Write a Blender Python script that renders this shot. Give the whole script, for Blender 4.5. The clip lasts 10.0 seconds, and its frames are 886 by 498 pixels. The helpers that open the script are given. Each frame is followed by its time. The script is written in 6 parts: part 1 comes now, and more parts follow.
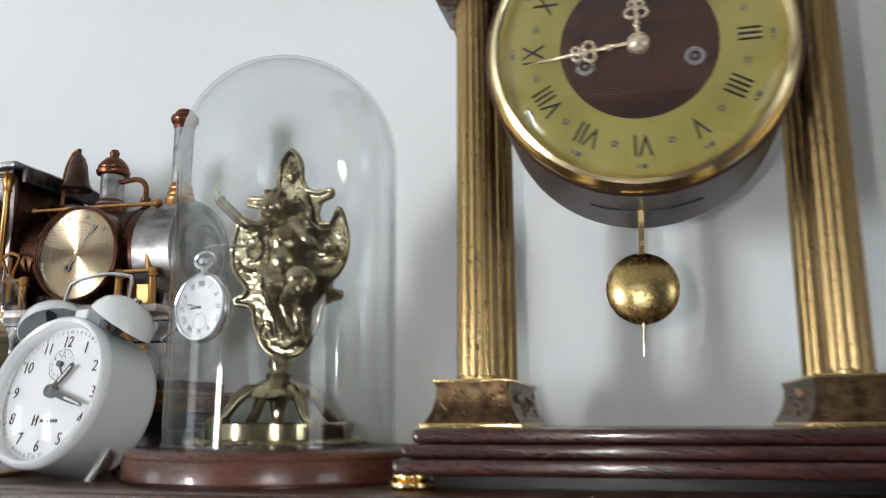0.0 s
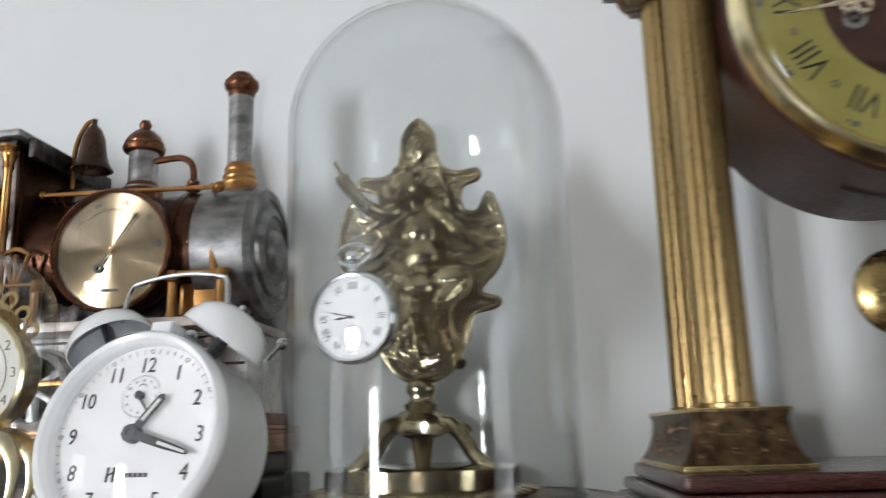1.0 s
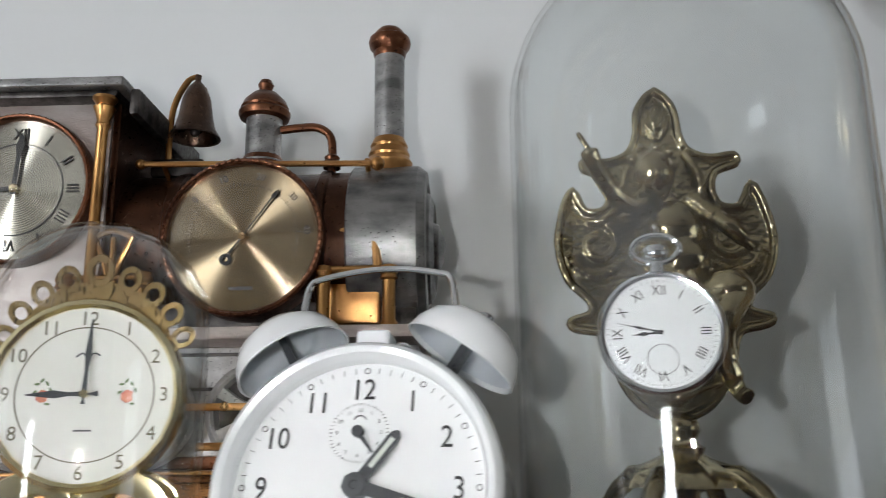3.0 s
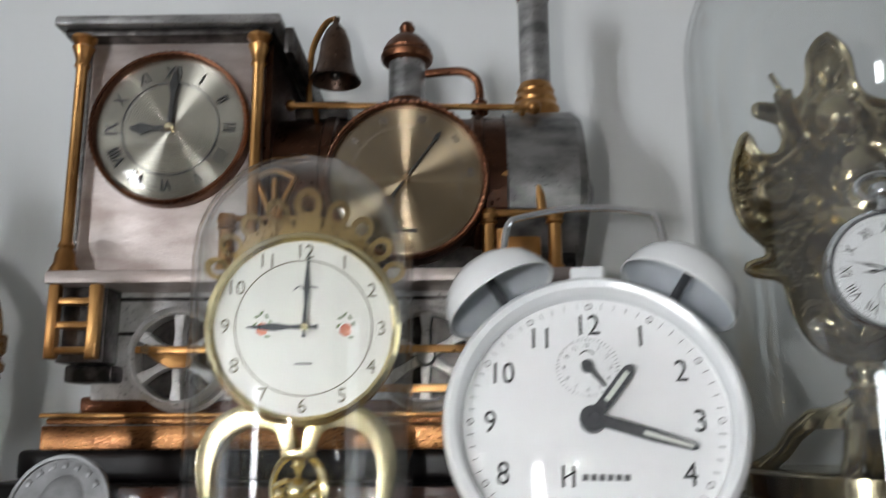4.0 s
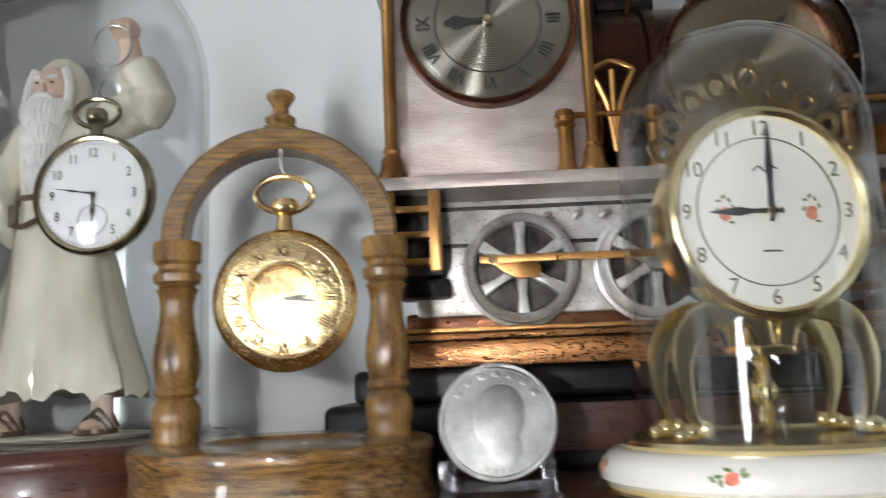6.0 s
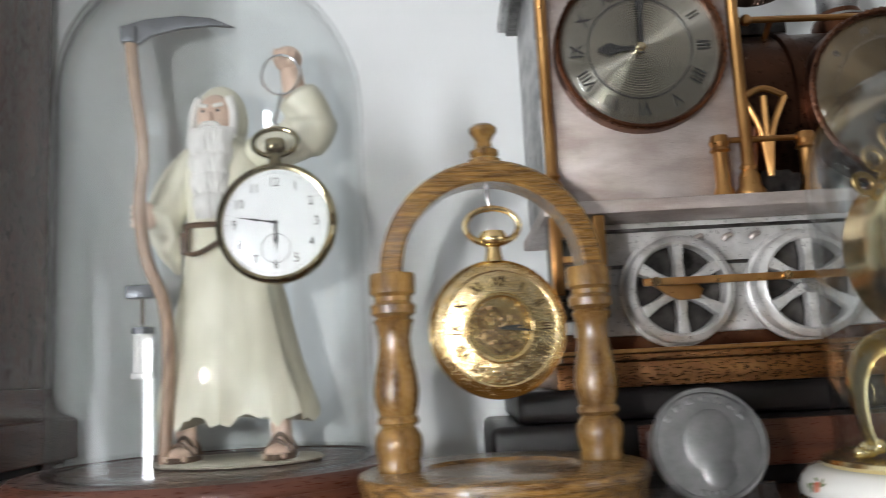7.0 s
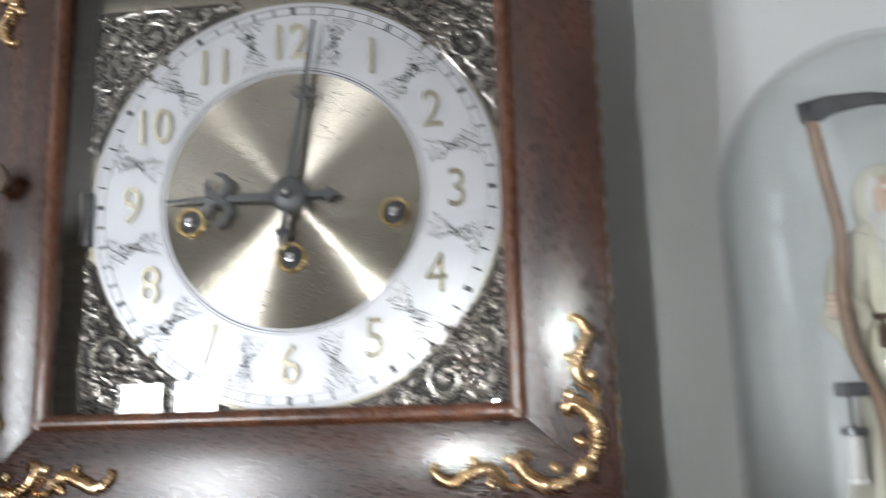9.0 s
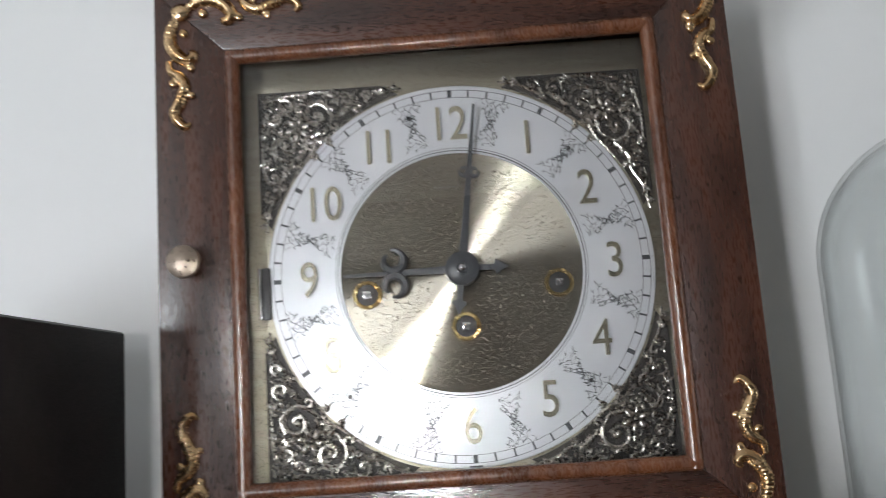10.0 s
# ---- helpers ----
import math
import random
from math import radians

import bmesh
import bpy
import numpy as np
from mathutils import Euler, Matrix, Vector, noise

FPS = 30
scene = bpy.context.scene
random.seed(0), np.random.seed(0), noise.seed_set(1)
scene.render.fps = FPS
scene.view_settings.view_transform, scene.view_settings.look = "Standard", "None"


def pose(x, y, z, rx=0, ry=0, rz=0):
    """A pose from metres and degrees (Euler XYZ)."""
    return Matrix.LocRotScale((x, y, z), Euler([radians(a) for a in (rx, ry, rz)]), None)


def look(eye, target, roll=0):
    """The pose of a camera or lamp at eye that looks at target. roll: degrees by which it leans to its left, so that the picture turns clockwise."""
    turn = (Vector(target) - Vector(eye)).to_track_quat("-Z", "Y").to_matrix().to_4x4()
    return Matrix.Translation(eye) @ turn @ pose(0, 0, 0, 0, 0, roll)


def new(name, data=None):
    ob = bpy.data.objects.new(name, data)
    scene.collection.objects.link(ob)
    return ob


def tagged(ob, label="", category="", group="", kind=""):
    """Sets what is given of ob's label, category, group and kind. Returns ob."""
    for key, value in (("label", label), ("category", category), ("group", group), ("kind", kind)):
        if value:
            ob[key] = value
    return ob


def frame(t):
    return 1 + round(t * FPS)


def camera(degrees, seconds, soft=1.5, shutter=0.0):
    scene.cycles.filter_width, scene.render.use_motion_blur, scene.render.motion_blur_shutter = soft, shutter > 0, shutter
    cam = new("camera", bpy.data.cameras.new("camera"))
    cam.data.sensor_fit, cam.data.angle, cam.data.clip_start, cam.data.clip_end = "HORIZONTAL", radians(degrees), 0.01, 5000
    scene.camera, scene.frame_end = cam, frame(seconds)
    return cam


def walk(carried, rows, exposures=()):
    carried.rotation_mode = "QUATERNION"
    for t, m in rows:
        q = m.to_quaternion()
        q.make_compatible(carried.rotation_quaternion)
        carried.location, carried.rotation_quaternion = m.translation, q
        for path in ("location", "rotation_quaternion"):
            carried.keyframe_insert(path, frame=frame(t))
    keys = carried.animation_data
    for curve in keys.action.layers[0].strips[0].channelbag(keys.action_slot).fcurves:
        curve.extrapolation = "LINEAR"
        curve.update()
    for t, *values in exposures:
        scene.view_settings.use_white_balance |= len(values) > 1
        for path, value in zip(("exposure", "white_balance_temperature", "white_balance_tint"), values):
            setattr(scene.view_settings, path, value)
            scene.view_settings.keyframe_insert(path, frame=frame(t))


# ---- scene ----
# The camera glides along a shelf of clocks; the shelf's top is z = 0 and the wall behind it runs along x.
WINDOW_WATTS, SIDE_WATTS, TORCH = 84.0, 5.0, 2700.0
METRES, EYE, TURN = 1.12, 0.0365, 16.5
ROWS = [
    (0.0, 0.0, 0.0, 0.0, 0.04, 11.44, 0.21),
    (0.5, -0.0671, 0.0586, 0.0085, -3.49, 12.81, 0.72),
    (1.0, -0.147, 0.1117, 0.0127, -8.59, 12.37, 1.6),
    (1.5, -0.1722, 0.1754, 0.0177, -9.47, 13.78, 0.09),
    (2.0, -0.1931, 0.2072, 0.022, -9.44, 14.22, -0.9),
    (3.5, -0.294, 0.2343, 0.0249, -15.94, 13.01, 1.09),
    (4.0, -0.3275, 0.2487, 0.0145, -15.39, 11.83, 0.2),
    (4.5, -0.3491, 0.2646, 0.0069, -15.88, 9.82, 0.9),
    (5.0, -0.3867, 0.2752, 0.0034, -16.42, 8.54, 1.42),
    (5.5, -0.4261, 0.279, -0.004, -15.92, 8.04, 1.99),
    (6.0, -0.4464, 0.3107, 0.002, -14.59, 8.72, 2.28),
    (7.5, -0.5639, 0.3196, 0.0151, -16.19, 8.01, 3.13),
    (8.0, -0.6253, 0.3243, 0.0089, -14.4, 7.03, 2.84),
    (8.5, -0.6767, 0.3628, 0.0227, -11.42, 7.89, 3.15),
    (9.0, -0.7218, 0.3831, 0.0483, -10.44, 10.34, 1.69),
    (9.5, -0.7863, 0.3838, 0.0698, -14.92, 9.57, 3.17),
    (10.0, -0.8236, 0.3719, 0.0806, -16.56, 8.88, 3.93),
]


def carried_pose(x, y, z, yaw, pitch, roll):
    return pose(0, 0, EYE, 0, 0, TURN) @ pose(METRES * x, METRES * y, METRES * z, 90 + pitch, roll, yaw)


EXPOSURES = [(0.0, 0.80), (1.0, 0.55), (2.0, 0.26), (3.5, 0.03), (4.5, -0.15), (5.5, -0.03), (6.0, 0.14), (7.5, 0.52), (8.5, 0.37), (9.0, 0.04), (9.5, -0.03), (10.0, 0.08)]
cam = camera(55.7, 10.0, 0.85, 0.6)
walk(cam, [(row[0], carried_pose(*row[1:])) for row in ROWS], EXPOSURES)


# ---- light and exposure ----
world = bpy.data.worlds.new("sky")
scene.world = world
world.use_nodes = True
wn = world.node_tree.nodes
sky = wn.new("ShaderNodeTexSky")
sky.sky_type, sky.sun_disc, sky.sun_elevation, sky.sun_rotation = "NISHITA", False, radians(40), radians(205)
world.node_tree.links.new(sky.outputs[0], wn["Background"].inputs[0])
wn["Background"].inputs[1].default_value = 0.12


def area(name, eye, target, sx, sy, watts, colour):
    data = bpy.data.lights.new(name, "AREA")
    data.shape, data.size, data.size_y, data.energy, data.color = "RECTANGLE", sx, sy, watts, colour
    ob = new(name, data)
    ob.matrix_world = look(eye, target)
    return ob


# daylight in the openings of the room's rear and right-hand windows
area("daylight_rear", (-2.76, -2.88, -0.22), (-2.76, 0, -0.22), 0.52, 1.16, WINDOW_WATTS, (0.92, 0.96, 1.01))
area("daylight_side", (2.28, -0.9, 0.1), (0, -0.9, 0.1), 0.86, 0.96, SIDE_WATTS, (0.92, 0.96, 1.01))
# lamp added before the closed west wall, which has no window
area("added_light_left", (-3.78, -0.8, 0.1), (0, -0.8, 0.1), 0.86, 0.96, SIDE_WATTS, (0.92, 0.96, 1.01))


# ---- materials ----
def surface(name, c1, c2, rough=0.5, metal=0.0, scale=40.0, fine=600.0, bump=0.05, stretch=(1, 1, 1), spread=0.12, coat=0.0, lo=0.35, hi=0.65, coat_rough=0.08, sheen=0.5):
    """Two scales of change: broad patches between c1 and c2, and a fine grain in gloss and relief."""
    m = bpy.data.materials.new(name)
    m.use_nodes = True
    n, l = m.node_tree.nodes, m.node_tree.links
    b = n["Principled BSDF"]
    co, mp = n.new("ShaderNodeTexCoord"), n.new("ShaderNodeMapping")
    mp.inputs["Scale"].default_value = stretch
    l.new(co.outputs["Object"], mp.inputs[0])
    broad, grain = n.new("ShaderNodeTexNoise"), n.new("ShaderNodeTexNoise")
    broad.inputs["Scale"].default_value, broad.inputs["Detail"].default_value = scale, 6
    grain.inputs["Scale"].default_value, grain.inputs["Detail"].default_value = fine, 4
    for t in (broad, grain):
        l.new(mp.outputs[0], t.inputs[0])
    ramp = n.new("ShaderNodeValToRGB")
    ramp.color_ramp.elements[0].position, ramp.color_ramp.elements[1].position = lo, hi
    ramp.color_ramp.elements[0].color, ramp.color_ramp.elements[1].color = (*c1, 1), (*c2, 1)
    l.new(broad.outputs[0], ramp.inputs[0])
    l.new(ramp.outputs[0], b.inputs["Base Color"])
    mr = n.new("ShaderNodeMapRange")
    mr.inputs[1].default_value, mr.inputs[2].default_value = 0.3, 0.7
    mr.inputs[3].default_value, mr.inputs[4].default_value = max(rough - spread, 0.02), min(rough + spread, 1)
    l.new(grain.outputs[0], mr.inputs[0])
    l.new(mr.outputs[0], b.inputs["Roughness"])
    b.inputs["Metallic"].default_value = metal
    b.inputs["Specular IOR Level"].default_value = sheen
    b.inputs["Coat Weight"].default_value = coat
    b.inputs["Coat Roughness"].default_value = coat_rough
    if bump:
        bp = n.new("ShaderNodeBump")
        bp.inputs["Strength"].default_value, bp.inputs["Distance"].default_value = bump, 0.0006
        l.new(grain.outputs[0], bp.inputs["Height"])
        l.new(bp.outputs[0], b.inputs["Normal"])
    return m


def turned(name, c1, c2, rough, fine=90.0):
    """Sheet metal brushed in circles about the dial's middle."""
    m = surface(name, c1, c2, rough, 1.0, 60, 300, 0.0, spread=0.004)
    n, l = m.node_tree.nodes, m.node_tree.links
    b = n["Principled BSDF"]
    tan = n.new("ShaderNodeTangent")
    tan.direction_type, tan.axis = "RADIAL", "Y"
    l.new(tan.outputs[0], b.inputs["Tangent"])
    b.inputs["Anisotropic"].default_value, b.inputs["Anisotropic Rotation"].default_value = 1.0, 0.25
    return m


def thin_glass(name, tint, base=0.04):
    """Thin blown or flat glass: light passes straight on, and the gloss grows towards grazing view."""
    m = bpy.data.materials.new(name)
    m.use_nodes = True
    n, l = m.node_tree.nodes, m.node_tree.links
    n.remove(n["Principled BSDF"])
    through_it, gloss, mix, rim = n.new("ShaderNodeBsdfTransparent"), n.new("ShaderNodeBsdfGlossy"), n.new("ShaderNodeMixShader"), n.new("ShaderNodeLayerWeight")
    through_it.inputs["Color"].default_value = (*tint, 1)
    gloss.inputs["Roughness"].default_value = 0.0
    rim.inputs["Blend"].default_value = 0.5
    power, scaled = n.new("ShaderNodeMath"), n.new("ShaderNodeMath")
    power.operation, power.inputs[1].default_value = "POWER", 5.0
    scaled.operation, scaled.inputs[1].default_value, scaled.inputs[2].default_value = "MULTIPLY_ADD", 0.9 - base, base
    l.new(rim.outputs["Facing"], power.inputs[0])
    l.new(power.outputs[0], scaled.inputs[0])
    l.new(scaled.outputs[0], mix.inputs["Fac"])
    l.new(through_it.outputs[0], mix.inputs[1])
    l.new(gloss.outputs[0], mix.inputs[2])
    l.new(mix.outputs[0], n["Material Output"].inputs["Surface"])
    return m


def glow(name, colour, strength):
    m = bpy.data.materials.new(name)
    m.use_nodes = True
    b = m.node_tree.nodes["Principled BSDF"]
    b.inputs["Emission Color"].default_value, b.inputs["Emission Strength"].default_value = (*colour, 1), strength
    return m


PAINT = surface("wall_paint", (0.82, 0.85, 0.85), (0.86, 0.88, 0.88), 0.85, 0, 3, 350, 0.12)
# dark grey for unseen walls, so that metal mirrors a dim room
REFLECTED_GREY = surface("unseen_wall_grey", (0.20, 0.20, 0.205), (0.25, 0.25, 0.255), 0.85, 0, 3, 350, 0.12)
CEILING = surface("ceiling_paint", (0.78, 0.78, 0.76), (0.82, 0.82, 0.80), 0.9, 0, 3, 300, 0.1)
FLOOR = surface("floor_boards", (0.18, 0.10, 0.055), (0.26, 0.15, 0.08), 0.45, 0, 5, 80, 0.05, (1, 8, 1))
SHELF = surface("shelf_wood", (0.035, 0.016, 0.010), (0.088, 0.040, 0.021), 0.34, 0, 30, 260, 0.10, (1, 9, 9), coat=0.25)
MAHOGANY = surface("mahogany", (0.026, 0.009, 0.008), (0.052, 0.016, 0.013), 0.30, 0, 26, 240, 0.05, (1, 8, 8), coat=0.5)
REDWOOD = surface("red_mahogany", (0.058, 0.019, 0.012), (0.112, 0.038, 0.021), 0.34, 0, 24, 240, 0.05, (1, 1, 7), coat=0.4)
WALNUT = surface("walnut", (0.022, 0.008, 0.005), (0.062, 0.021, 0.011), 0.30, 0, 16, 210, 0.06, (7, 7, 1), coat=0.7, coat_rough=0.22)
BEAD = surface("light_walnut", (0.070, 0.024, 0.011), (0.150, 0.056, 0.024), 0.28, 0, 16, 210, 0.06, (7, 7, 1), coat=0.7, coat_rough=0.22)
WALNUT_H = surface("walnut_lengthwise", (0.022, 0.008, 0.005), (0.062, 0.021, 0.011), 0.30, 0, 16, 210, 0.06, (1, 7, 7), coat=0.7, coat_rough=0.22)
EBONY = surface("black_stain", (0.007, 0.006, 0.006), (0.014, 0.011, 0.011), 0.40, 0, 30, 300, 0.05, (1, 6, 6), sheen=0.3)
OAK = surface("oak", (0.066, 0.030, 0.008), (0.25, 0.135, 0.037), 0.27, 0, 60, 500, 0.25, (1, 5, 12), coat=0.5)
OAK_V = surface("oak_turned", (0.085, 0.040, 0.011), (0.27, 0.15, 0.042), 0.28, 0, 40, 420, 0.18, (6, 6, 1), coat=0.3)
BRASS = surface("polished_brass", (0.78, 0.56, 0.24), (0.88, 0.68, 0.34), 0.20, 1, 40, 500, 0.03)
LACQUER = surface("lacquered_brass", (0.95, 0.80, 0.46), (1.0, 0.88, 0.56), 0.19, 1, 30, 300, 0.0, spread=0.03)
COLUMN = surface("column_brass", (0.31, 0.21, 0.090), (0.41, 0.29, 0.130), 0.34, 1, 18, 500, 0.04, (3, 3, 0.5))
ANTIQUE = surface("antique_brass", (0.28, 0.23, 0.135), (0.60, 0.52, 0.34), 0.12, 1, 55, 380, 0.02, spread=0.05)
BOB = surface("dull_brass", (0.46, 0.34, 0.14), (0.56, 0.42, 0.19), 0.27, 1, 40, 300, 0.0, spread=0.02)
BROWNED = surface("browned_bronze", (0.06, 0.037, 0.023), (0.20, 0.13, 0.07), 0.38, 1, 160, 420, 0.5)
KNOB = surface("dull_bronze", (0.26, 0.21, 0.17), (0.36, 0.30, 0.25), 0.34, 1, 60, 500, 0.05)
GILT = surface("gilt_brass", (0.52, 0.33, 0.16), (0.82, 0.60, 0.36), 0.22, 1, 120, 500, 0.05)
GOLD = surface("gold_plate", (0.96, 0.70, 0.32), (1.0, 0.80, 0.44), 0.15, 1, 60, 900, 0.08)
ENGRAVED = surface("engraved_gold", (0.88, 0.64, 0.30), (1.0, 0.80, 0.46), 0.20, 1, 330, 1100, 0.5, lo=0.4, hi=0.6)
BELL = surface("dark_bell_bronze", (0.05, 0.032, 0.025), (0.13, 0.082, 0.060), 0.34, 1, 40, 500, 0.1)
PEWTER = surface("worn_pewter", (0.17, 0.17, 0.17), (0.44, 0.435, 0.43), 0.36, 0.8, 60, 700, 0.25, (1, 1, 2))
PALE = surface("rubbed_pewter", (0.38, 0.31, 0.28), (0.60, 0.54, 0.51), 0.46, 0.75, 30, 500, 0.25, (1, 1, 3))
COPPER = surface("aged_copper", (0.055, 0.024, 0.016), (0.21, 0.088, 0.046), 0.36, 1, 30, 500, 0.12)
BOILER = surface("blackened_copper", (0.028, 0.015, 0.011), (0.115, 0.052, 0.030), 0.36, 1, 26, 500, 0.12)
SMOKE = surface("dark_pewter", (0.11, 0.11, 0.112), (0.30, 0.295, 0.29), 0.38, 0.9, 50, 700, 0.2, (1, 1, 2))
WARM = surface("rubbed_copper", (0.34, 0.165, 0.058), (0.56, 0.31, 0.115), 0.33, 1, 45, 300, 0.03, spread=0.06)
RUBBED = surface("orange_copper", (0.15, 0.065, 0.030), (0.40, 0.19, 0.075), 0.32, 1, 30, 400, 0.08, (1, 1, 4))
WHEEL = surface("lightened_pewter", (0.42, 0.41, 0.40), (0.72, 0.71, 0.70), 0.36, 0.45, 90, 700, 0.2)
DRUM = surface("dark_walnut", (0.024, 0.009, 0.006), (0.055, 0.019, 0.011), 0.42, 0, 20, 210, 0.05, (1, 7, 7))
RIM = surface("browned_copper", (0.10, 0.048, 0.032), (0.22, 0.11, 0.07), 0.36, 1, 90, 500, 0.1)
IRON = surface("dark_iron", (0.022, 0.020, 0.019), (0.115, 0.105, 0.100), 0.42, 1, 110, 500, 0.15)
STEEL = surface("steel", (0.62, 0.62, 0.63), (0.72, 0.72, 0.73), 0.18, 1, 60, 600, 0.02)
CHROME = surface("chrome", (0.66, 0.68, 0.70), (0.74, 0.75, 0.77), 0.10, 1, 60, 600, 0.01, spread=0.04)
COIN = surface("cupronickel", (0.17, 0.17, 0.172), (0.26, 0.26, 0.26), 0.40, 1, 120, 700, 0.12)
WHITE = surface("white_enamel", (0.76, 0.79, 0.80), (0.80, 0.82, 0.83), 0.20, 0, 12, 300, 0.01, spread=0.05, coat=0.6)
CARD = surface("white_card", (0.82, 0.83, 0.83), (0.86, 0.87, 0.87), 0.55, 0, 20, 500, 0.02)
PORCELAIN = surface("porcelain", (0.80, 0.79, 0.75), (0.85, 0.84, 0.80), 0.14, 0, 15, 300, 0.01, spread=0.04, coat=0.8)
CREAM = surface("cream_card", (0.80, 0.79, 0.73), (0.85, 0.84, 0.79), 0.42, 0, 20, 400, 0.02)
PALEBRASS = surface("pale_brass", (0.62, 0.58, 0.44), (0.74, 0.70, 0.56), 0.24, 1, 40, 300, 0.0, spread=0.03)
SILVERED = surface("silvered_ring", (0.60, 0.62, 0.65), (0.66, 0.68, 0.71), 0.36, 0.5, 25, 300, 0.0, spread=0.02)
YELLOW = surface("yellow_dial", (0.28, 0.245, 0.062), (0.35, 0.31, 0.095), 0.40, 0.15, 30, 500, 0.03)
RUSSET = surface("russet_dial", (0.18, 0.054, 0.032), (0.26, 0.080, 0.044), 0.40, 0.1, 25, 300, 0.04)
BLACK = surface("black_ink", (0.012, 0.012, 0.013), (0.022, 0.022, 0.022), 0.42, 0, 50, 500, 0.01)
GREY_INK = surface("grey_ink", (0.07, 0.07, 0.075), (0.11, 0.11, 0.115), 0.5, 0, 50, 500, 0.01)
OLIVEINK = surface("olive_ink", (0.13, 0.115, 0.07), (0.19, 0.17, 0.11), 0.4, 0.2, 50, 500, 0.01)
FLECK = surface("fleck_brown", (0.10, 0.085, 0.065), (0.18, 0.15, 0.115), 0.5, 0.4, 300, 900, 0.02)
GREYLAC = surface("dark_grey_lacquer", (0.034, 0.037, 0.042), (0.056, 0.060, 0.066), 0.35, 0, 50, 500, 0.02)
LUME = surface("pale_lume", (0.70, 0.72, 0.66), (0.75, 0.77, 0.70), 0.6, 0, 50, 500, 0.02)
BELL_GREY = surface("bell_inner_grey", (0.52, 0.56, 0.60), (0.58, 0.62, 0.66), 0.4, 0, 30, 400, 0.02)
ROSE = surface("rose_print", (0.62, 0.14, 0.09), (0.78, 0.32, 0.20), 0.35, 0, 400, 900, 0.01)
LEAF = surface("leaf_print", (0.10, 0.17, 0.06), (0.20, 0.27, 0.11), 0.35, 0, 300, 900, 0.01)
SILVER_DIAL = turned("turned_silver", (0.44, 0.42, 0.355), (0.50, 0.48, 0.415), 0.25)
GOLD_DIAL = turned("turned_champagne", (0.46, 0.36, 0.225), (0.52, 0.41, 0.265), 0.25)
CENTRE = turned("turned_brass_centre", (0.50, 0.46, 0.38), (0.56, 0.52, 0.44), 0.23)
PLATE = surface("dial_plate", (0.36, 0.33, 0.26), (0.44, 0.41, 0.33), 0.34, 1, 20, 500, 0.03, (1, 1, 12))
SPANDREL = surface("silvered_casting", (0.27, 0.25, 0.22), (0.50, 0.47, 0.43), 0.28, 1, 200, 700, 0.10)
PATINA = surface("black_patina", (0.02, 0.018, 0.016), (0.045, 0.04, 0.035), 0.5, 0.4, 90, 500, 0.1)
ROBE = surface("painted_robe", (0.56, 0.54, 0.42), (0.76, 0.74, 0.61), 0.45, 0, 70, 500, 0.12, (1, 1, 0.35))
SKIN = surface("painted_resin", (0.60, 0.43, 0.33), (0.70, 0.53, 0.42), 0.42, 0, 120, 500, 0.08)
HAIR = surface("white_resin", (0.68, 0.67, 0.64), (0.80, 0.79, 0.76), 0.5, 0, 160, 420, 0.5, (3, 3, 1))
HAFT = surface("painted_haft", (0.24, 0.15, 0.10), (0.38, 0.26, 0.18), 0.5, 0, 110, 500, 0.2, (5, 5, 1))
BLADE = surface("painted_blade", (0.06, 0.063, 0.07), (0.16, 0.165, 0.18), 0.35, 0.5, 70, 500, 0.1)
STRAP = surface("brown_strap", (0.07, 0.04, 0.022), (0.13, 0.08, 0.05), 0.5, 0, 120, 500, 0.1)
SAND = surface("sand_resin", (0.46, 0.43, 0.34), (0.60, 0.56, 0.46), 0.6, 0, 120, 500, 0.3)
GLASS = thin_glass("dome_glass", (0.975, 0.985, 0.985), 0.055)
CRYSTAL = thin_glass("watch_crystal", (0.99, 0.99, 0.99), 0.03)
ACRYLIC = thin_glass("acrylic", (0.93, 0.94, 0.95), 0.14)


# ---- ways of making meshes ----
def part(name, bm, material, parent=None, label="", kind="", sharp=35):
    me = bpy.data.meshes.new(name)
    bmesh.ops.recalc_face_normals(bm, faces=bm.faces)
    bm.to_mesh(me)
    bm.free()
    for m in (material if isinstance(material, (list, tuple)) else [material]):
        me.materials.append(m)
    me.shade_smooth()
    me.set_sharp_from_angle(angle=radians(sharp))
    ob = new(name, me)
    ob.parent = parent
    return tagged(ob, label, kind=kind)


def again(ob, parent=None, m=None):
    """A second object on the same mesh, at the pose m in its parent's space."""
    twin = ob.copy()
    scene.collection.objects.link(twin)
    twin.parent = parent or ob.parent
    if m is not None:
        twin.matrix_basis = m
    return twin


def thing(name, m, label, category, group=""):
    ob = new(name)
    ob.empty_display_size = 0.02
    ob.matrix_basis = m
    return tagged(ob, label, category, group)


def moved(bm, m, verts=None):
    bmesh.ops.transform(bm, matrix=m, verts=verts if verts is not None else bm.verts)
    return bm


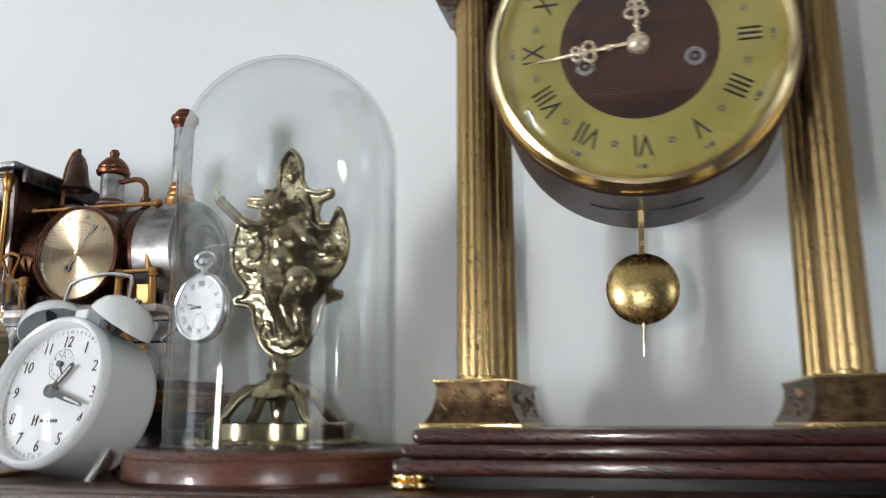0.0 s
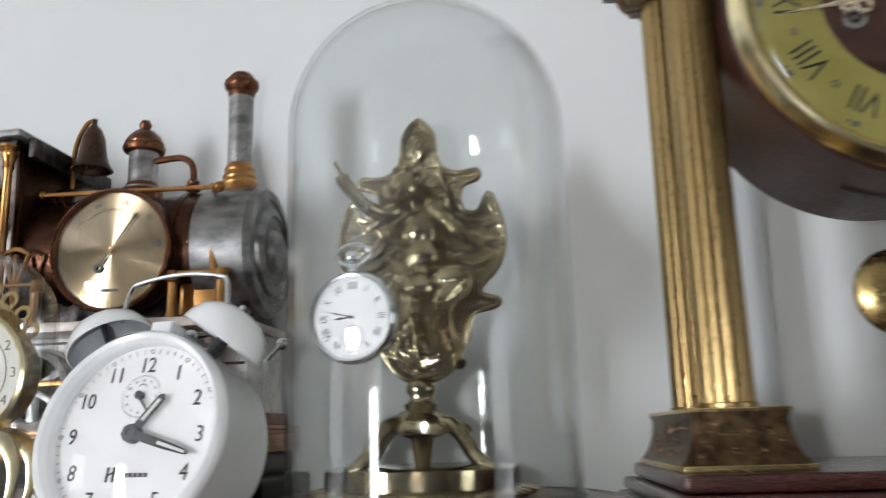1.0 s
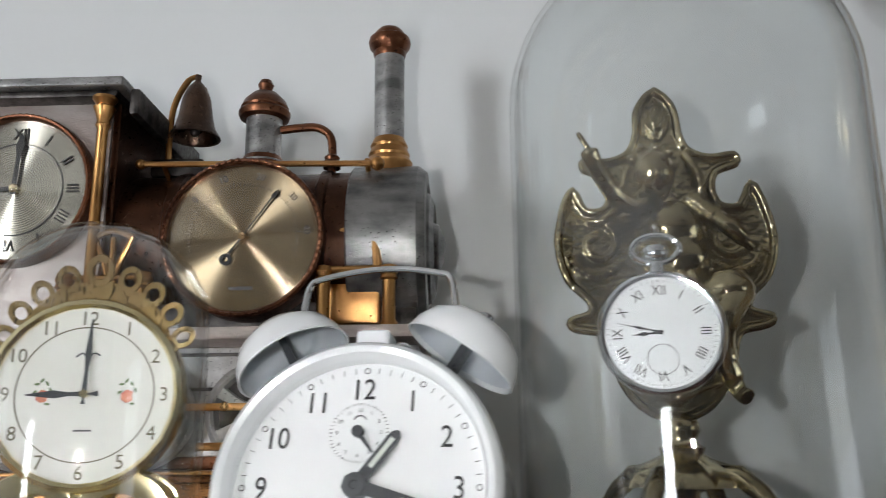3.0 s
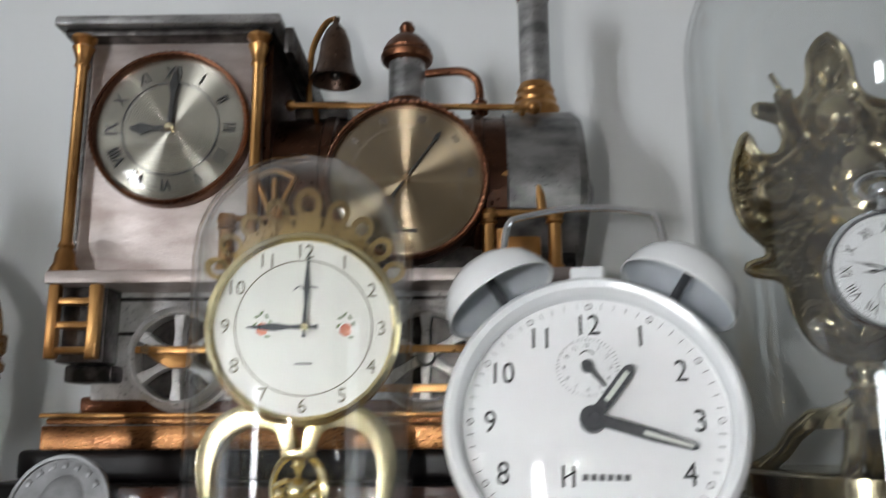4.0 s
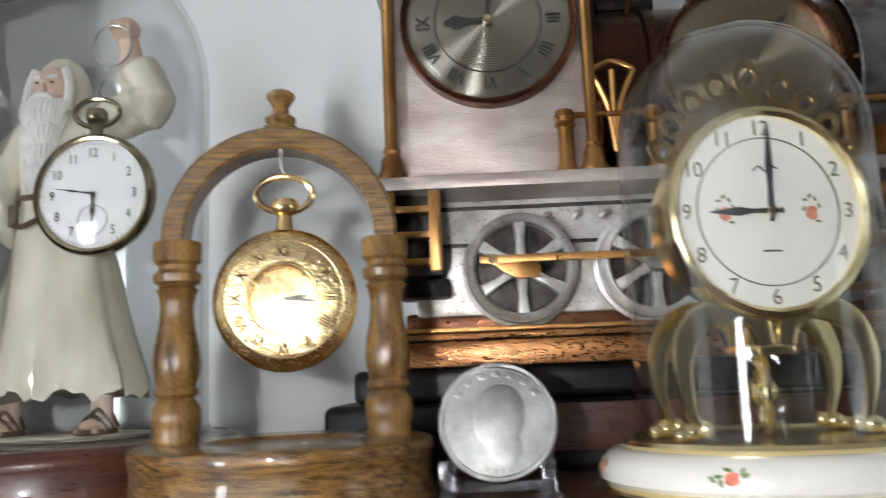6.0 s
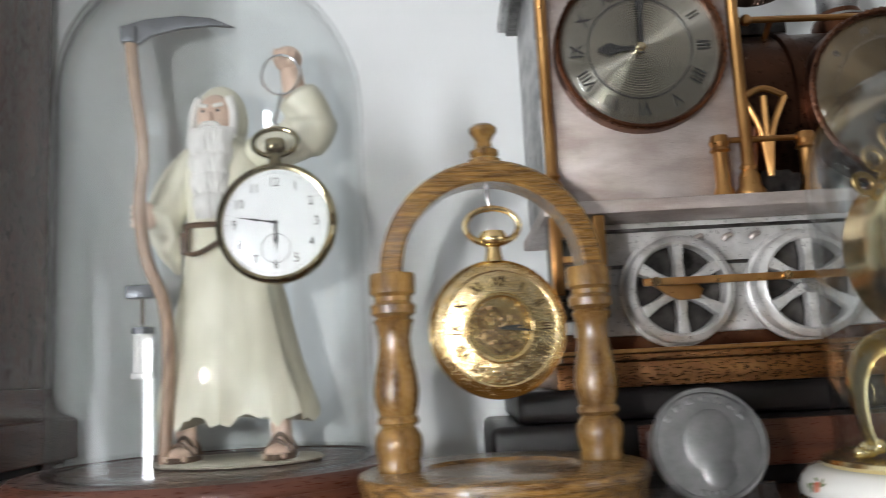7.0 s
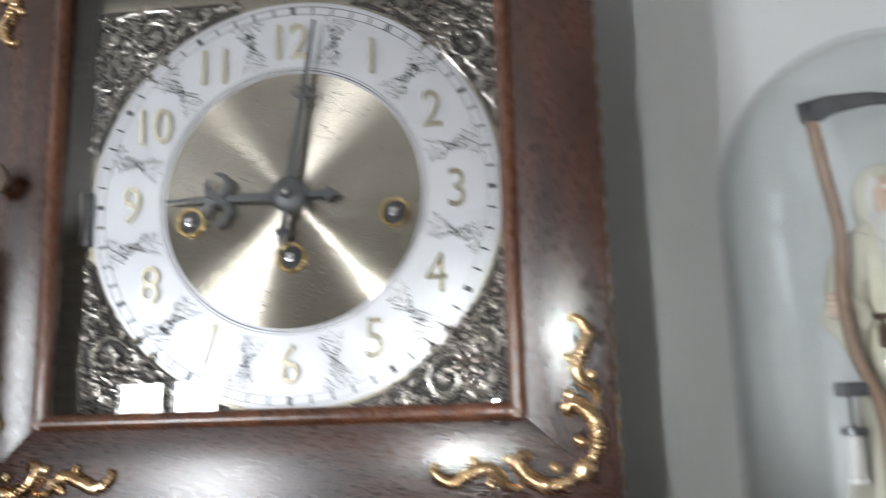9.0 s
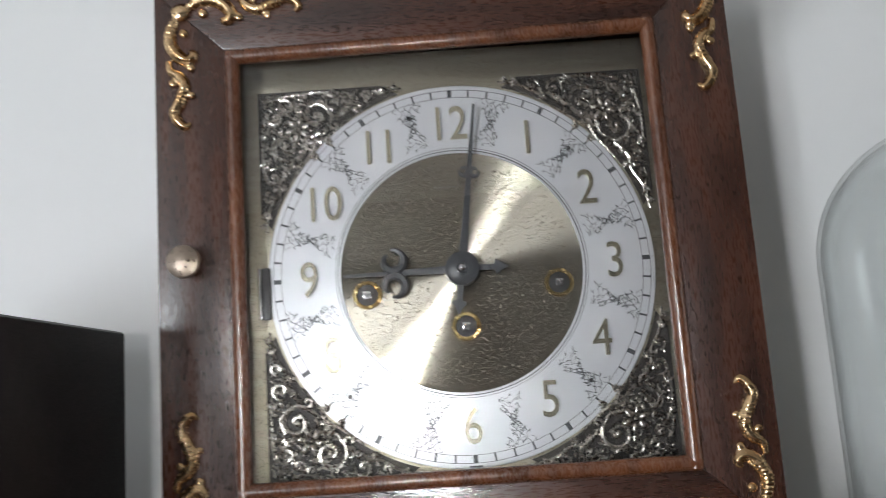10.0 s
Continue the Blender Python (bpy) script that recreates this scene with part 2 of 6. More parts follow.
def lathe(profile, n=48, axis="z", at=(0, 0, 0), bm=None, closed=False, ribs=0, rib=0.0, rib_from=0.0, rib_to=1e9):
    """Turn a profile of (radius, height) about an axis; heights run up (z) or towards the viewer (y)."""
    bm = bm or bmesh.new()
    rings = []
    for r, h in profile:
        ring = []
        for i in range(n if r > 1e-6 else 1):
            a = 2 * math.pi * i / n
            rr = r * (1 - rib * abs(math.sin(ribs * a / 2))) if ribs and rib_from <= h <= rib_to else r
            p = (rr * math.cos(a), rr * math.sin(a), h) if axis == "z" else (rr * math.cos(a), -h, rr * math.sin(a)) if axis == "y" else (h, rr * math.cos(a), rr * math.sin(a))
            ring.append(bm.verts.new((p[0] + at[0], p[1] + at[1], p[2] + at[2])))
        rings.append(ring)
    pairs = list(zip(rings, rings[1:])) + ([(rings[-1], rings[0])] if closed else [])
    for a, b in pairs:
        for i in range(n):
            j = (i + 1) % n
            q = [a[i % len(a)], a[j % len(a)], b[j % len(b)], b[i % len(b)]]
            q = list(dict.fromkeys(q))
            if len(q) > 2:
                bm.faces.new(q)
    return bm


def box(x0, x1, y0, y1, z0, z1, bevel=0.0, bm=None, seg=2):
    bm = bm or bmesh.new()
    t = bmesh.new()
    bmesh.ops.create_cube(t, size=1)
    moved(t, Matrix.Translation(((x0 + x1) / 2, (y0 + y1) / 2, (z0 + z1) / 2)) @ Matrix.Diagonal((x1 - x0, y1 - y0, z1 - z0, 1)))
    if bevel:
        bmesh.ops.bevel(t, geom=t.edges[:], offset=bevel, segments=seg, affect="EDGES", profile=0.6)
    return join(bm, t)


def join(bm, t, index=None):
    me = bpy.data.meshes.new("t")
    t.to_mesh(me)
    t.free()
    before = len(bm.faces)
    bm.from_mesh(me)
    bpy.data.meshes.remove(me)
    if index is not None:
        bm.faces.ensure_lookup_table()
        for f in bm.faces[before:]:
            f.material_index = index
    return bm


def prism(outline, y0, y1, bm=None, bevel=0.0, m=None):
    """A plate cut to an outline of (x, z), from y0 to y1."""
    bm = bm or bmesh.new()
    t = bmesh.new()
    front = t.faces.new([t.verts.new((x, y0, z)) for x, z in outline])
    out = bmesh.ops.extrude_face_region(t, geom=[front])
    moved(t, Matrix.Translation((0, y1 - y0, 0)), [v for v in out["geom"] if isinstance(v, bmesh.types.BMVert)])
    if bevel:
        bmesh.ops.recalc_face_normals(t, faces=t.faces)
        bmesh.ops.bevel(t, geom=[e for e in t.edges if abs(e.verts[0].co.y - e.verts[1].co.y) < 1e-7], offset=bevel, segments=2, affect="EDGES", profile=0.6)
    bmesh.ops.triangulate(t, faces=[f for f in t.faces if len(f.verts) > 4])
    if m:
        moved(t, m)
    return join(bm, t)


def tube(path, radius, n=10, bm=None, closed=False):
    """A round bar along a path; radius is one number or one for each point."""
    bm = bm or bmesh.new()
    pts = [Vector(p) for p in path]
    rs = radius if isinstance(radius, (list, tuple)) else [radius] * len(pts)
    rings, up = [], None
    for i, p in enumerate(pts):
        a = pts[i - 1] if i or closed else p
        b = pts[(i + 1) % len(pts)] if i + 1 < len(pts) or closed else p
        d = (b - a).normalized()
        if up is None:
            up = d.orthogonal().normalized()
        up = (up - d * up.dot(d)).normalized()
        side = d.cross(up)
        rings.append([bm.verts.new(p + rs[i] * (math.cos(2 * math.pi * k / n) * up + math.sin(2 * math.pi * k / n) * side)) for k in range(n)])
    for a, b in list(zip(rings, rings[1:])) + ([(rings[-1], rings[0])] if closed else []):
        for k in range(n):
            bm.faces.new((a[k], a[(k + 1) % n], b[(k + 1) % n], b[k]))
    if not closed:
        bm.faces.new(rings[0]), bm.faces.new(rings[-1][::-1])
    return bm


def ball(centre, size, bm=None, m=None, sub=3):
    bm = bm or bmesh.new()
    t = bmesh.new()
    bmesh.ops.create_icosphere(t, subdivisions=sub, radius=1)
    s = size if isinstance(size, (list, tuple)) else (size,) * 3
    moved(t, Matrix.Translation(centre) @ (m or Matrix()) @ Matrix.Diagonal((*s, 1)))
    return join(bm, t)


def curve(points, steps=6):
    """A smooth run through control points."""
    p = [Vector(q) for q in points]
    p = [2 * p[0] - p[1]] + p + [2 * p[-1] - p[-2]]
    out = []
    for i in range(1, len(p) - 2):
        for k in range(steps):
            t = k / steps
            out.append(0.5 * (2 * p[i] + (p[i + 1] - p[i - 1]) * t + (2 * p[i - 1] - 5 * p[i] + 4 * p[i + 1] - p[i + 2]) * t * t + (3 * p[i] - p[i - 1] - 3 * p[i + 1] + p[i + 2]) * t ** 3))
    return out + [p[-2]]


def spiral(cx, cz, r0, r1, a0, a1, y, n=22):
    """Points of a scroll in the dial's plane."""
    return [(cx + (r0 + (r1 - r0) * k / n) * math.cos(a0 + (a1 - a0) * k / n), y, cz + (r0 + (r1 - r0) * k / n) * math.sin(a0 + (a1 - a0) * k / n)) for k in range(n + 1)]


def evaluated(ob):
    dg = bpy.context.evaluated_depsgraph_get()
    me = bpy.data.meshes.new_from_object(ob.evaluated_get(dg))
    bm = bmesh.new()
    bm.from_mesh(me)
    bpy.data.meshes.remove(me)
    return bm


def sculpt(bm, voxel, rounds=3):
    """Fuse overlapping blobs into one skin."""
    me = bpy.data.meshes.new("clay")
    bm.to_mesh(me)
    bm.free()
    ob = new("clay", me)
    mod = ob.modifiers.new("fuse", "REMESH")
    mod.mode, mod.voxel_size = "VOXEL", voxel
    sm = ob.modifiers.new("ease", "SMOOTH")
    sm.iterations, sm.factor = rounds, 0.5
    bpy.context.view_layer.update()
    out = evaluated(ob)
    bpy.data.objects.remove(ob)
    bpy.data.meshes.remove(me)
    return out


GLYPHS = {}


def glyph(text):
    """The outline of a word, one unit high, as a thin solid."""
    if text not in GLYPHS:
        cu = bpy.data.curves.new("word", "FONT")
        cu.body, cu.size, cu.extrude, cu.resolution_u = text, 1.0, 0.02, 3
        cu.align_x, cu.align_y = "CENTER", "CENTER"
        ob = new("word", cu)
        bpy.context.view_layer.update()
        bm = evaluated(ob)
        bpy.data.objects.remove(ob)
        xs, ys = [v.co.x for v in bm.verts], [v.co.y for v in bm.verts]
        moved(bm, Matrix.Translation((-(min(xs) + max(xs)) / 2, -(min(ys) + max(ys)) / 2, 0)))
        me = bpy.data.meshes.new("word")
        bm.to_mesh(me)
        bm.free()
        GLYPHS[text] = me
    bm = bmesh.new()
    bm.from_mesh(GLYPHS[text])
    return bm


ROMAN = ["XII", "I", "II", "III", "IIII", "V", "VI", "VII", "VIII", "IX", "X", "XI"]
ARABIC = ["12", "1", "2", "3", "4", "5", "6", "7", "8", "9", "10", "11"]
for word in ROMAN + ARABIC + ["20", "30", "40", "0"]:
    glyph(word)


def word_bm(text, size, x, z, y, turn=0.0, depth=0.0003, wide=1.0):
    """A word standing on a plate at (x, z), its face at y, turned clockwise by degrees. size: height of its capitals."""
    bm = glyph(text)
    s = size / 0.69
    return moved(bm, Matrix.Translation((x, y, z)) @ Matrix.Rotation(radians(turn), 4, "Y") @ Matrix.Rotation(radians(90), 4, "X") @ Matrix.Diagonal((s * wide, s, depth / 0.04, 1)))


def numerals(parent, texts, r, size, y, material, radial=False, depth=0.0003, wide=1.0, squash=1.0):
    for k, text in enumerate(texts):
        a = radians(30 * k)
        part("numeral", word_bm(text, size, r * math.sin(a) * squash, r * math.cos(a), y, 30 * k if radial else 0, depth, wide), material, parent)


def ticks(parent, name, count, r0, r1, w, y, material, skip=0, depth=0.0002, heavy=5, gain=1.8):
    bm = bmesh.new()
    for k in range(count):
        if skip and k % skip == 0:
            continue
        ww = w * (gain if k % heavy == 0 else 1)
        t = box(-ww / 2, ww / 2, y - depth, y + 0.0002, r0, r1)
        join(bm, moved(t, Matrix.Rotation(2 * math.pi * k / count, 4, "Y")))
    return part(name, bm, material, parent, sharp=20)


def pointer(parent, name, outline, turn, y, material, thick=0.0004, label=""):
    """A clock hand: right half of its outline as (half width, distance), mirrored; turned clockwise by degrees."""
    right = [(w, d) for w, d in outline]
    left = [(-w, d) for w, d in reversed(outline) if w > 1e-6]
    return part(name, prism(right + left, y - thick, y, m=Matrix.Rotation(radians(turn), 4, "Y")), material, parent, label)


def ring(r0, r1, y0, y1, n=64, axis="y", bevel=0.0):
    b = bevel
    return lathe([(r0, y0), (r0, y1 - b), (r0 + b, y1), (r1 - b, y1), (r1, y1 - b), (r1, y0)], n, axis, closed=True)


def disc(r, y0, y1, n=64, axis="y"):
    return lathe([(0, y0), (r, y0), (r, y1), (0, y1)], n, axis)


def crystal(parent, r, y, rise, material=None, n=48):
    """A domed watch glass."""
    top = [(r * math.cos(k * math.pi / 16), y + rise * math.sin(k * math.pi / 16)) for k in range(9)]
    ob = part("crystal", lathe([(max(a, 0), b) for a, b in top] + [(0 if k == 8 else top[8 - k][0] * 0.985, top[8 - k][1] - 0.0008) for k in range(0)] + [(0, y + rise - 0.0009)] + [(a * 0.98, b - 0.0009) for a, b in top[7::-1]], n, "y", closed=True), material or CRYSTAL, parent, "domed clear glass")
    ob.visible_shadow = False
    return ob


def dome_profile(r, top, thick, z0):
    """Section of a blown glass dome, outside then inside."""
    cyl = top - r
    out = [(r + 0.0012, z0), (r, z0 + 0.004), (r, cyl)] + [(r * math.cos(k * math.pi / 24), cyl + r * math.sin(k * math.pi / 24)) for k in range(1, 12)] + [(0, top)]
    q = r - thick
    inn = [(0, cyl + q)] + [(q * math.cos(k * math.pi / 24), cyl + q * math.sin(k * math.pi / 24)) for k in range(11, 0, -1)] + [(q, cyl), (q, z0)]
    return out + inn


# ---- the room ----
def room():
    wall = part("wall_north", box(-4.0, 2.5, 0.645, 0.76, -1.6, 1.1), PAINT, None, "pale blue-grey painted plaster wall behind the shelf", "structure")
    # side and rear walls stay out of view; their grey shapes the reflections
    part("wall_east", box(2.3, 2.42, -3.0, 0.645, -1.6, -0.38), REFLECTED_GREY, None, "unseen wall under the side window, greyed to darken reflections", "structure")
    part("wall_east_over", box(2.3, 2.42, -3.0, 0.645, 0.58, 1.1), REFLECTED_GREY, None, "unseen wall over the side window, greyed to darken reflections", "structure")
    part("wall_east_near", box(2.3, 2.42, -0.47, 0.645, -0.38, 0.58), REFLECTED_GREY, None, "unseen wall beside the side window, greyed to darken reflections", "structure")
    part("wall_east_far", box(2.3, 2.42, -3.0, -1.33, -0.38, 0.58), REFLECTED_GREY, None, "unseen wall beside the side window, greyed to darken reflections", "structure")
    part("wall_west", box(-3.92, -3.8, -3.0, 0.645, -1.6, 1.1), REFLECTED_GREY, None, "unseen side wall, greyed to darken reflections", "structure")
    part("wall_south", box(-4.0, 2.42, -3.02, -2.9, 0.36, 1.1), REFLECTED_GREY, None, "unseen wall over the window, greyed to darken reflections", "structure")
    part("wall_south_low", box(-4.0, 2.42, -3.02, -2.9, -1.6, -0.8), REFLECTED_GREY, None, "unseen wall under the window, greyed to darken reflections", "structure")
    part("wall_south_near", box(-2.475, 2.42, -3.02, -2.9, -0.8, 0.36), REFLECTED_GREY, None, "unseen wall beside the window, greyed to darken reflections", "structure")
    part("wall_south_far", box(-4.0, -3.055, -3.02, -2.9, -0.8, 0.36), REFLECTED_GREY, None, "unseen wall beside the window, greyed to darken reflections", "structure")
    part("floor", box(-4.0, 2.5, -3.02, 0.76, -1.7, -1.6), FLOOR, None, "brown boarded floor", "structure")
    part("ceiling", box(-4.0, 2.5, -3.02, 0.76, 1.1, 1.2), CEILING, None, "plain white ceiling", "structure")
    win = tagged(new("window_1"), "white casement window with two tall lights", "window", kind="structure")
    for x in (-3.05, -2.78, -2.51):
        part("window_frame", box(x, x + 0.035, -2.87, -2.83, -0.8, 0.36, 0.004), WHITE, win)
    part("window_sill", box(-3.08, -2.45, -2.9, -2.78, -0.84, -0.8, 0.005), WHITE, win)
    win = tagged(new("window_2"), "white side window", "window", kind="structure")
    for y in (-1.33, -0.92, -0.505):
        part("window_frame", box(2.23, 2.26, y, y + 0.035, -0.38, 0.58, 0.004), WHITE, win)
    part("shelf", box(-2.2, 1.2, 0.398, 0.645, -0.022, 0.0, 0.003), SHELF, None, "dark reddish-brown varnished wooden shelf", "structure")
    part("shelf_edge", box(-2.2, 1.2, 0.392, 0.399, -0.030, -0.002, 0.003), SHELF, None, "brown wooden edging of the shelf", "structure")


room()


# ---- the pillared mantel clock with the swinging pendulum ----
def pillar(parent, x, y, far):
    """A bronze foot that carries a front and a rear column."""
    my, ey = (y + far) / 2, (far - y) / 2
    base = part("pillar_base", bmesh.new(), BROWNED, parent, "cast bronze foot with leaf ornament")
    bm = bmesh.new()
    n, prof = 4, [(0.0275, 0.031), (0.0275, 0.0335), (0.0255, 0.036), (0.0228, 0.041), (0.0212, 0.047), (0.0206, 0.053), (0.0215, 0.0555), (0.0215, 0.0575)]
    rows = []
    for h, z in prof:
        rows.append([bm.verts.new((x + sx * h, my + sy * (h + ey), z)) for sx, sy in ((-1, -1), (1, -1), (1, 1), (-1, 1))])
    for a, b in zip(rows, rows[1:]):
        for i in range(4):
            bm.faces.new((a[i], a[(i + 1) % 4], b[(i + 1) % 4], b[i]))
    bm.faces.new(rows[0]), bm.faces.new(rows[-1])
    bmesh.ops.bevel(bm, geom=[e for e in bm.edges if abs(e.verts[0].co.z - e.verts[1].co.z) > 1e-5], offset=0.0022, segments=2, affect="EDGES")
    rng = random.Random(5)
    for face in range(4):
        for k in range(34):
            u, v = rng.uniform(-0.85, 0.85), rng.uniform(0.04, 0.96)
            z = 0.0365 + 0.016 * v
            h = float(np.interp(z, [p[1] for p in prof], [p[0] for p in prof]))
            c = Matrix.Rotation(face * math.pi / 2, 3, "Z") @ Vector((u * h * 0.92, -h + 0.0004, 0))
            ball((x + c.x, my + c.y * (1 + ey / h), z), (rng.uniform(0.0010, 0.0026), rng.uniform(0.0010, 0.0018), rng.uniform(0.0010, 0.0022)), bm, Matrix.Rotation(rng.uniform(0, 3), 4, "Y"), 1)
    me = base.data
    bm.to_mesh(me)
    bm.free()
    me.shade_smooth()
    me.set_sharp_from_angle(angle=radians(45))
    rim = box(x - 0.0278, x + 0.0278, y - 0.0278, far + 0.0278, 0.0312, 0.0342, 0.0006)
    part("base_rim", rim, BRASS, base, "bright brass rim")
    rim = box(x - 0.0218, x + 0.0218, y - 0.0218, far + 0.0218, 0.0562, 0.0580, 0.0005)
    part("top_rim", rim, BRASS, base, "bright brass rim")
    for cy in (y, far):
        part("shaft", lathe([(0.0132, 0.058), (0.0132, 0.060), (0.0124, 0.0605), (0.0115, 0.293), (0.0122, 0.2935), (0.0122, 0.296)], 80, at=(x, cy, 0), ribs=20, rib=0.05, rib_from=0.0604, rib_to=0.2931), COLUMN, parent, "fluted brass column")
        part("capital", lathe([(0.0125, 0.292), (0.0215, 0.2935), (0.0245, 0.298), (0.0285, 0.309), (0.029, 0.314), (0.0, 0.314)], 64, at=(x, cy, 0), ribs=16, rib=0.13, rib_from=0.293, rib_to=0.311), BROWNED, parent, "dark ribbed bronze capital")


def pillar_clock():
    t = thing("pillar_clock", pose(-0.0215, 0.50, 0, 0, 0, 3), "mahogany mantel clock with fluted brass columns and yellow dial", "clock")
    for z0, z1, w, d in ((0.0078, 0.0158, 0.137, 0.068), (0.0162, 0.0233, 0.1335, 0.0645), (0.0237, 0.0312, 0.128, 0.060)):
        part("base_step", box(-w, w, -d, d + 0.032, z0, z1, 0.0032, seg=4), MAHOGANY, t)
    part("plinth", box(-0.12, 0.12, -0.045, 0.085, 0.0, 0.0079), EBONY, t, "black recessed plinth")
    foot = part("foot", lathe([(0.0, 0.0), (0.010, 0.0), (0.0125, 0.002), (0.0125, 0.004), (0.0085, 0.0052), (0.0105, 0.0066), (0.0105, 0.0079), (0, 0.0079)], 32, at=(-0.128, -0.06, 0)), BRASS, t, "turned brass foot")
    again(foot, t, pose(0.256, 0, 0))
    again(foot, t, pose(0, 0.146, 0))
    again(foot, t, pose(0.256, 0.146, 0))
    for x in (-0.0985, 0.0985):
        pillar(t, x, -0.022, 0.045)
    part("entablature", box(-0.128, 0.128, -0.052, 0.08, 0.314, 0.330, 0.004), MAHOGANY, t)
    part("cornice", box(-0.140, 0.140, -0.060, 0.09, 0.330, 0.342, 0.005), MAHOGANY, t)
    cz, fy = 0.243, -0.045
    g = cz
    drum = part("drum", moved(lathe([(0.0, -0.038), (0.086, -0.038), (0.088, -0.036), (0.088, 0.044), (0.0865, 0.046), (0.0, 0.046)], 96, "y"), Matrix.Translation((0, 0, cz))), DRUM, t, "round brown wooden drum case")
    slot = bmesh.new()
    for k in range(15):
        a = radians(-90 + (k - 7) * 2.8)
        join(slot, moved(box(-0.0024, 0.0024, 0.006, 0.0105 - abs(k - 7) * 0.0003, -0.0006, 0.0006), Matrix.Translation((0.0883 * math.cos(a), -0.018, cz + 0.0883 * math.sin(a))) @ Matrix.Rotation(-(a + math.pi / 2), 4, "Y")))
    part("slot", slot, BLACK, drum, "dark pendulum slot")
    head = new("dial")
    head.parent = t
    head.matrix_basis = pose(0, fy, cz)
    tagged(head, "yellow chapter ring round a russet centre")
    part("chapter_ring", ring(0.044, 0.0775, 0, 0.0012, 96), YELLOW, head, "yellow chapter ring")
    part("dial_centre", disc(0.0445, 0, 0.0008), RUSSET, head, "russet dial centre")
    part("bezel", lathe([(0.0765, 0.0), (0.0765, 0.002), (0.078, 0.0065), (0.0805, 0.0085), (0.083, 0.0075), (0.0845, 0.004), (0.0865, 0.001), (0.0865, -0.004), (0.084, -0.006), (0.0765, -0.006)], 96, "y", closed=True), LACQUER, head, "polished brass bezel")
    numerals(head, ROMAN, 0.0595, 0.0125, -0.0014, BLACK, True, 0.0004, 0.72)
    bm = bmesh.new()
    for k in range(60):
        a = radians(6 * k)
        if k % 5 == 0:
            join(bm, moved(box(-0.0016, 0.0016, -0.0016, -0.0012, 0.0702, 0.0728), Matrix.Rotation(a, 4, "Y")))
            join(bm, moved(box(-0.0006, 0.0006, -0.0016, -0.0012, 0.0704, 0.0726), Matrix.Rotation(a + 0.05, 4, "Y")))
        join(bm, moved(box(-0.00025, 0.00025, -0.0016, -0.0012, 0.0745, 0.0758), Matrix.Rotation(a, 4, "Y")))
    for k in range(12):
        a = radians(30 * k + 15)
        for q in range(5):
            b = q * 2 * math.pi / 5
            ball((0.0595 * math.sin(a) + 0.0015 * math.cos(b), -0.0013, 0.0595 * math.cos(a) + 0.0015 * math.sin(b)), (0.0009, 0.0002, 0.0009), bm, sub=1)
    part("minute_marks", bm, GREY_INK, head)
    for x in (-0.030, 0.030):
        part("winding_hole", moved(ring(0.0030, 0.0056, 0.0006, 0.0022, 32), Matrix.Translation((x, 0, -0.0105))), STEEL, head, "bright eyelet of a winding hole")
        part("hole", moved(disc(0.0031, 0.0006, 0.0012, 24), Matrix.Translation((x, 0, -0.0105))), BLACK, head)
        part("winding_square", moved(box(-0.0011, 0.0011, -0.0022, 0, -0.0011, 0.0011), Matrix.Translation((x, 0, -0.0105))), STEEL, head)

    def fancy(turn, length, y, name):
        bm = bmesh.new()
        tube([(0, y, 0), (0, y, length * 0.32)], 0.0011, 8, bm)
        for s in (-1, 1):
            tube(spiral(s * 0.0030, length * 0.44, 0.0030, 0.0030, 0, 2 * math.pi, y, 18), 0.0010, 8, bm)
            tube(spiral(s * 0.0021, length * 0.56, 0.0021, 0.0021, 0, 2 * math.pi, y, 16), 0.0009, 8, bm)
        tube([(0, y, length * 0.32), (0, y, length * 0.62), (0, y, length)], [0.0011, 0.0012, 0.0003], 8, bm)
        ball((0, y, length * 0.27), (0.0022, 0.0008, 0.0022), bm, sub=2)
        part(name, moved(bm, Matrix.Rotation(radians(turn), 4, "Y")), CREAMMETAL, head, "pierced cream-coloured hand")
    fancy(-1, 0.041, -0.0042, "hour_hand")
    fancy(-97, 0.062, -0.0058, "minute_hand")
    part("hub", lathe([(0.006, 0.001), (0.006, 0.005), (0.0048, 0.0064), (0.002, 0.0078), (0, 0.008)], 32, "y"), CREAMMETAL, head)
    crystal(head, 0.079, 0.0068, 0.0085, n=64)
    pen = new("pendulum")
    pen.parent = t
    tagged(pen, "brass pendulum with a round bob")
    pen.matrix_basis = pose(0, -0.012, 0.285)
    part("rod", box(-0.0016, 0.0016, -0.0006, 0.0006, -0.162, 0.0), BRASS, pen)
    part("bob", moved(lathe([(0, 0.0062), (0.006, 0.0058), (0.012, 0.0045), (0.017, 0.0025), (0.0203, 0.0004), (0.0207, -0.0004), (0.0198, -0.0012), (0, -0.0018)], 64, "y"), Matrix.Translation((0, 0, -0.176))), BOB, pen, "domed brass bob")
    part("tip", tube([(0, 0, -0.19), (0, 0, -0.2145)], [0.0009, 0.0005], 8), BRASS, pen)
    return pen


CREAMMETAL = surface("cream_metal", (0.66, 0.55, 0.40), (0.76, 0.66, 0.50), 0.3, 0.6, 60, 500, 0.03)
PENDULUM = pillar_clock()


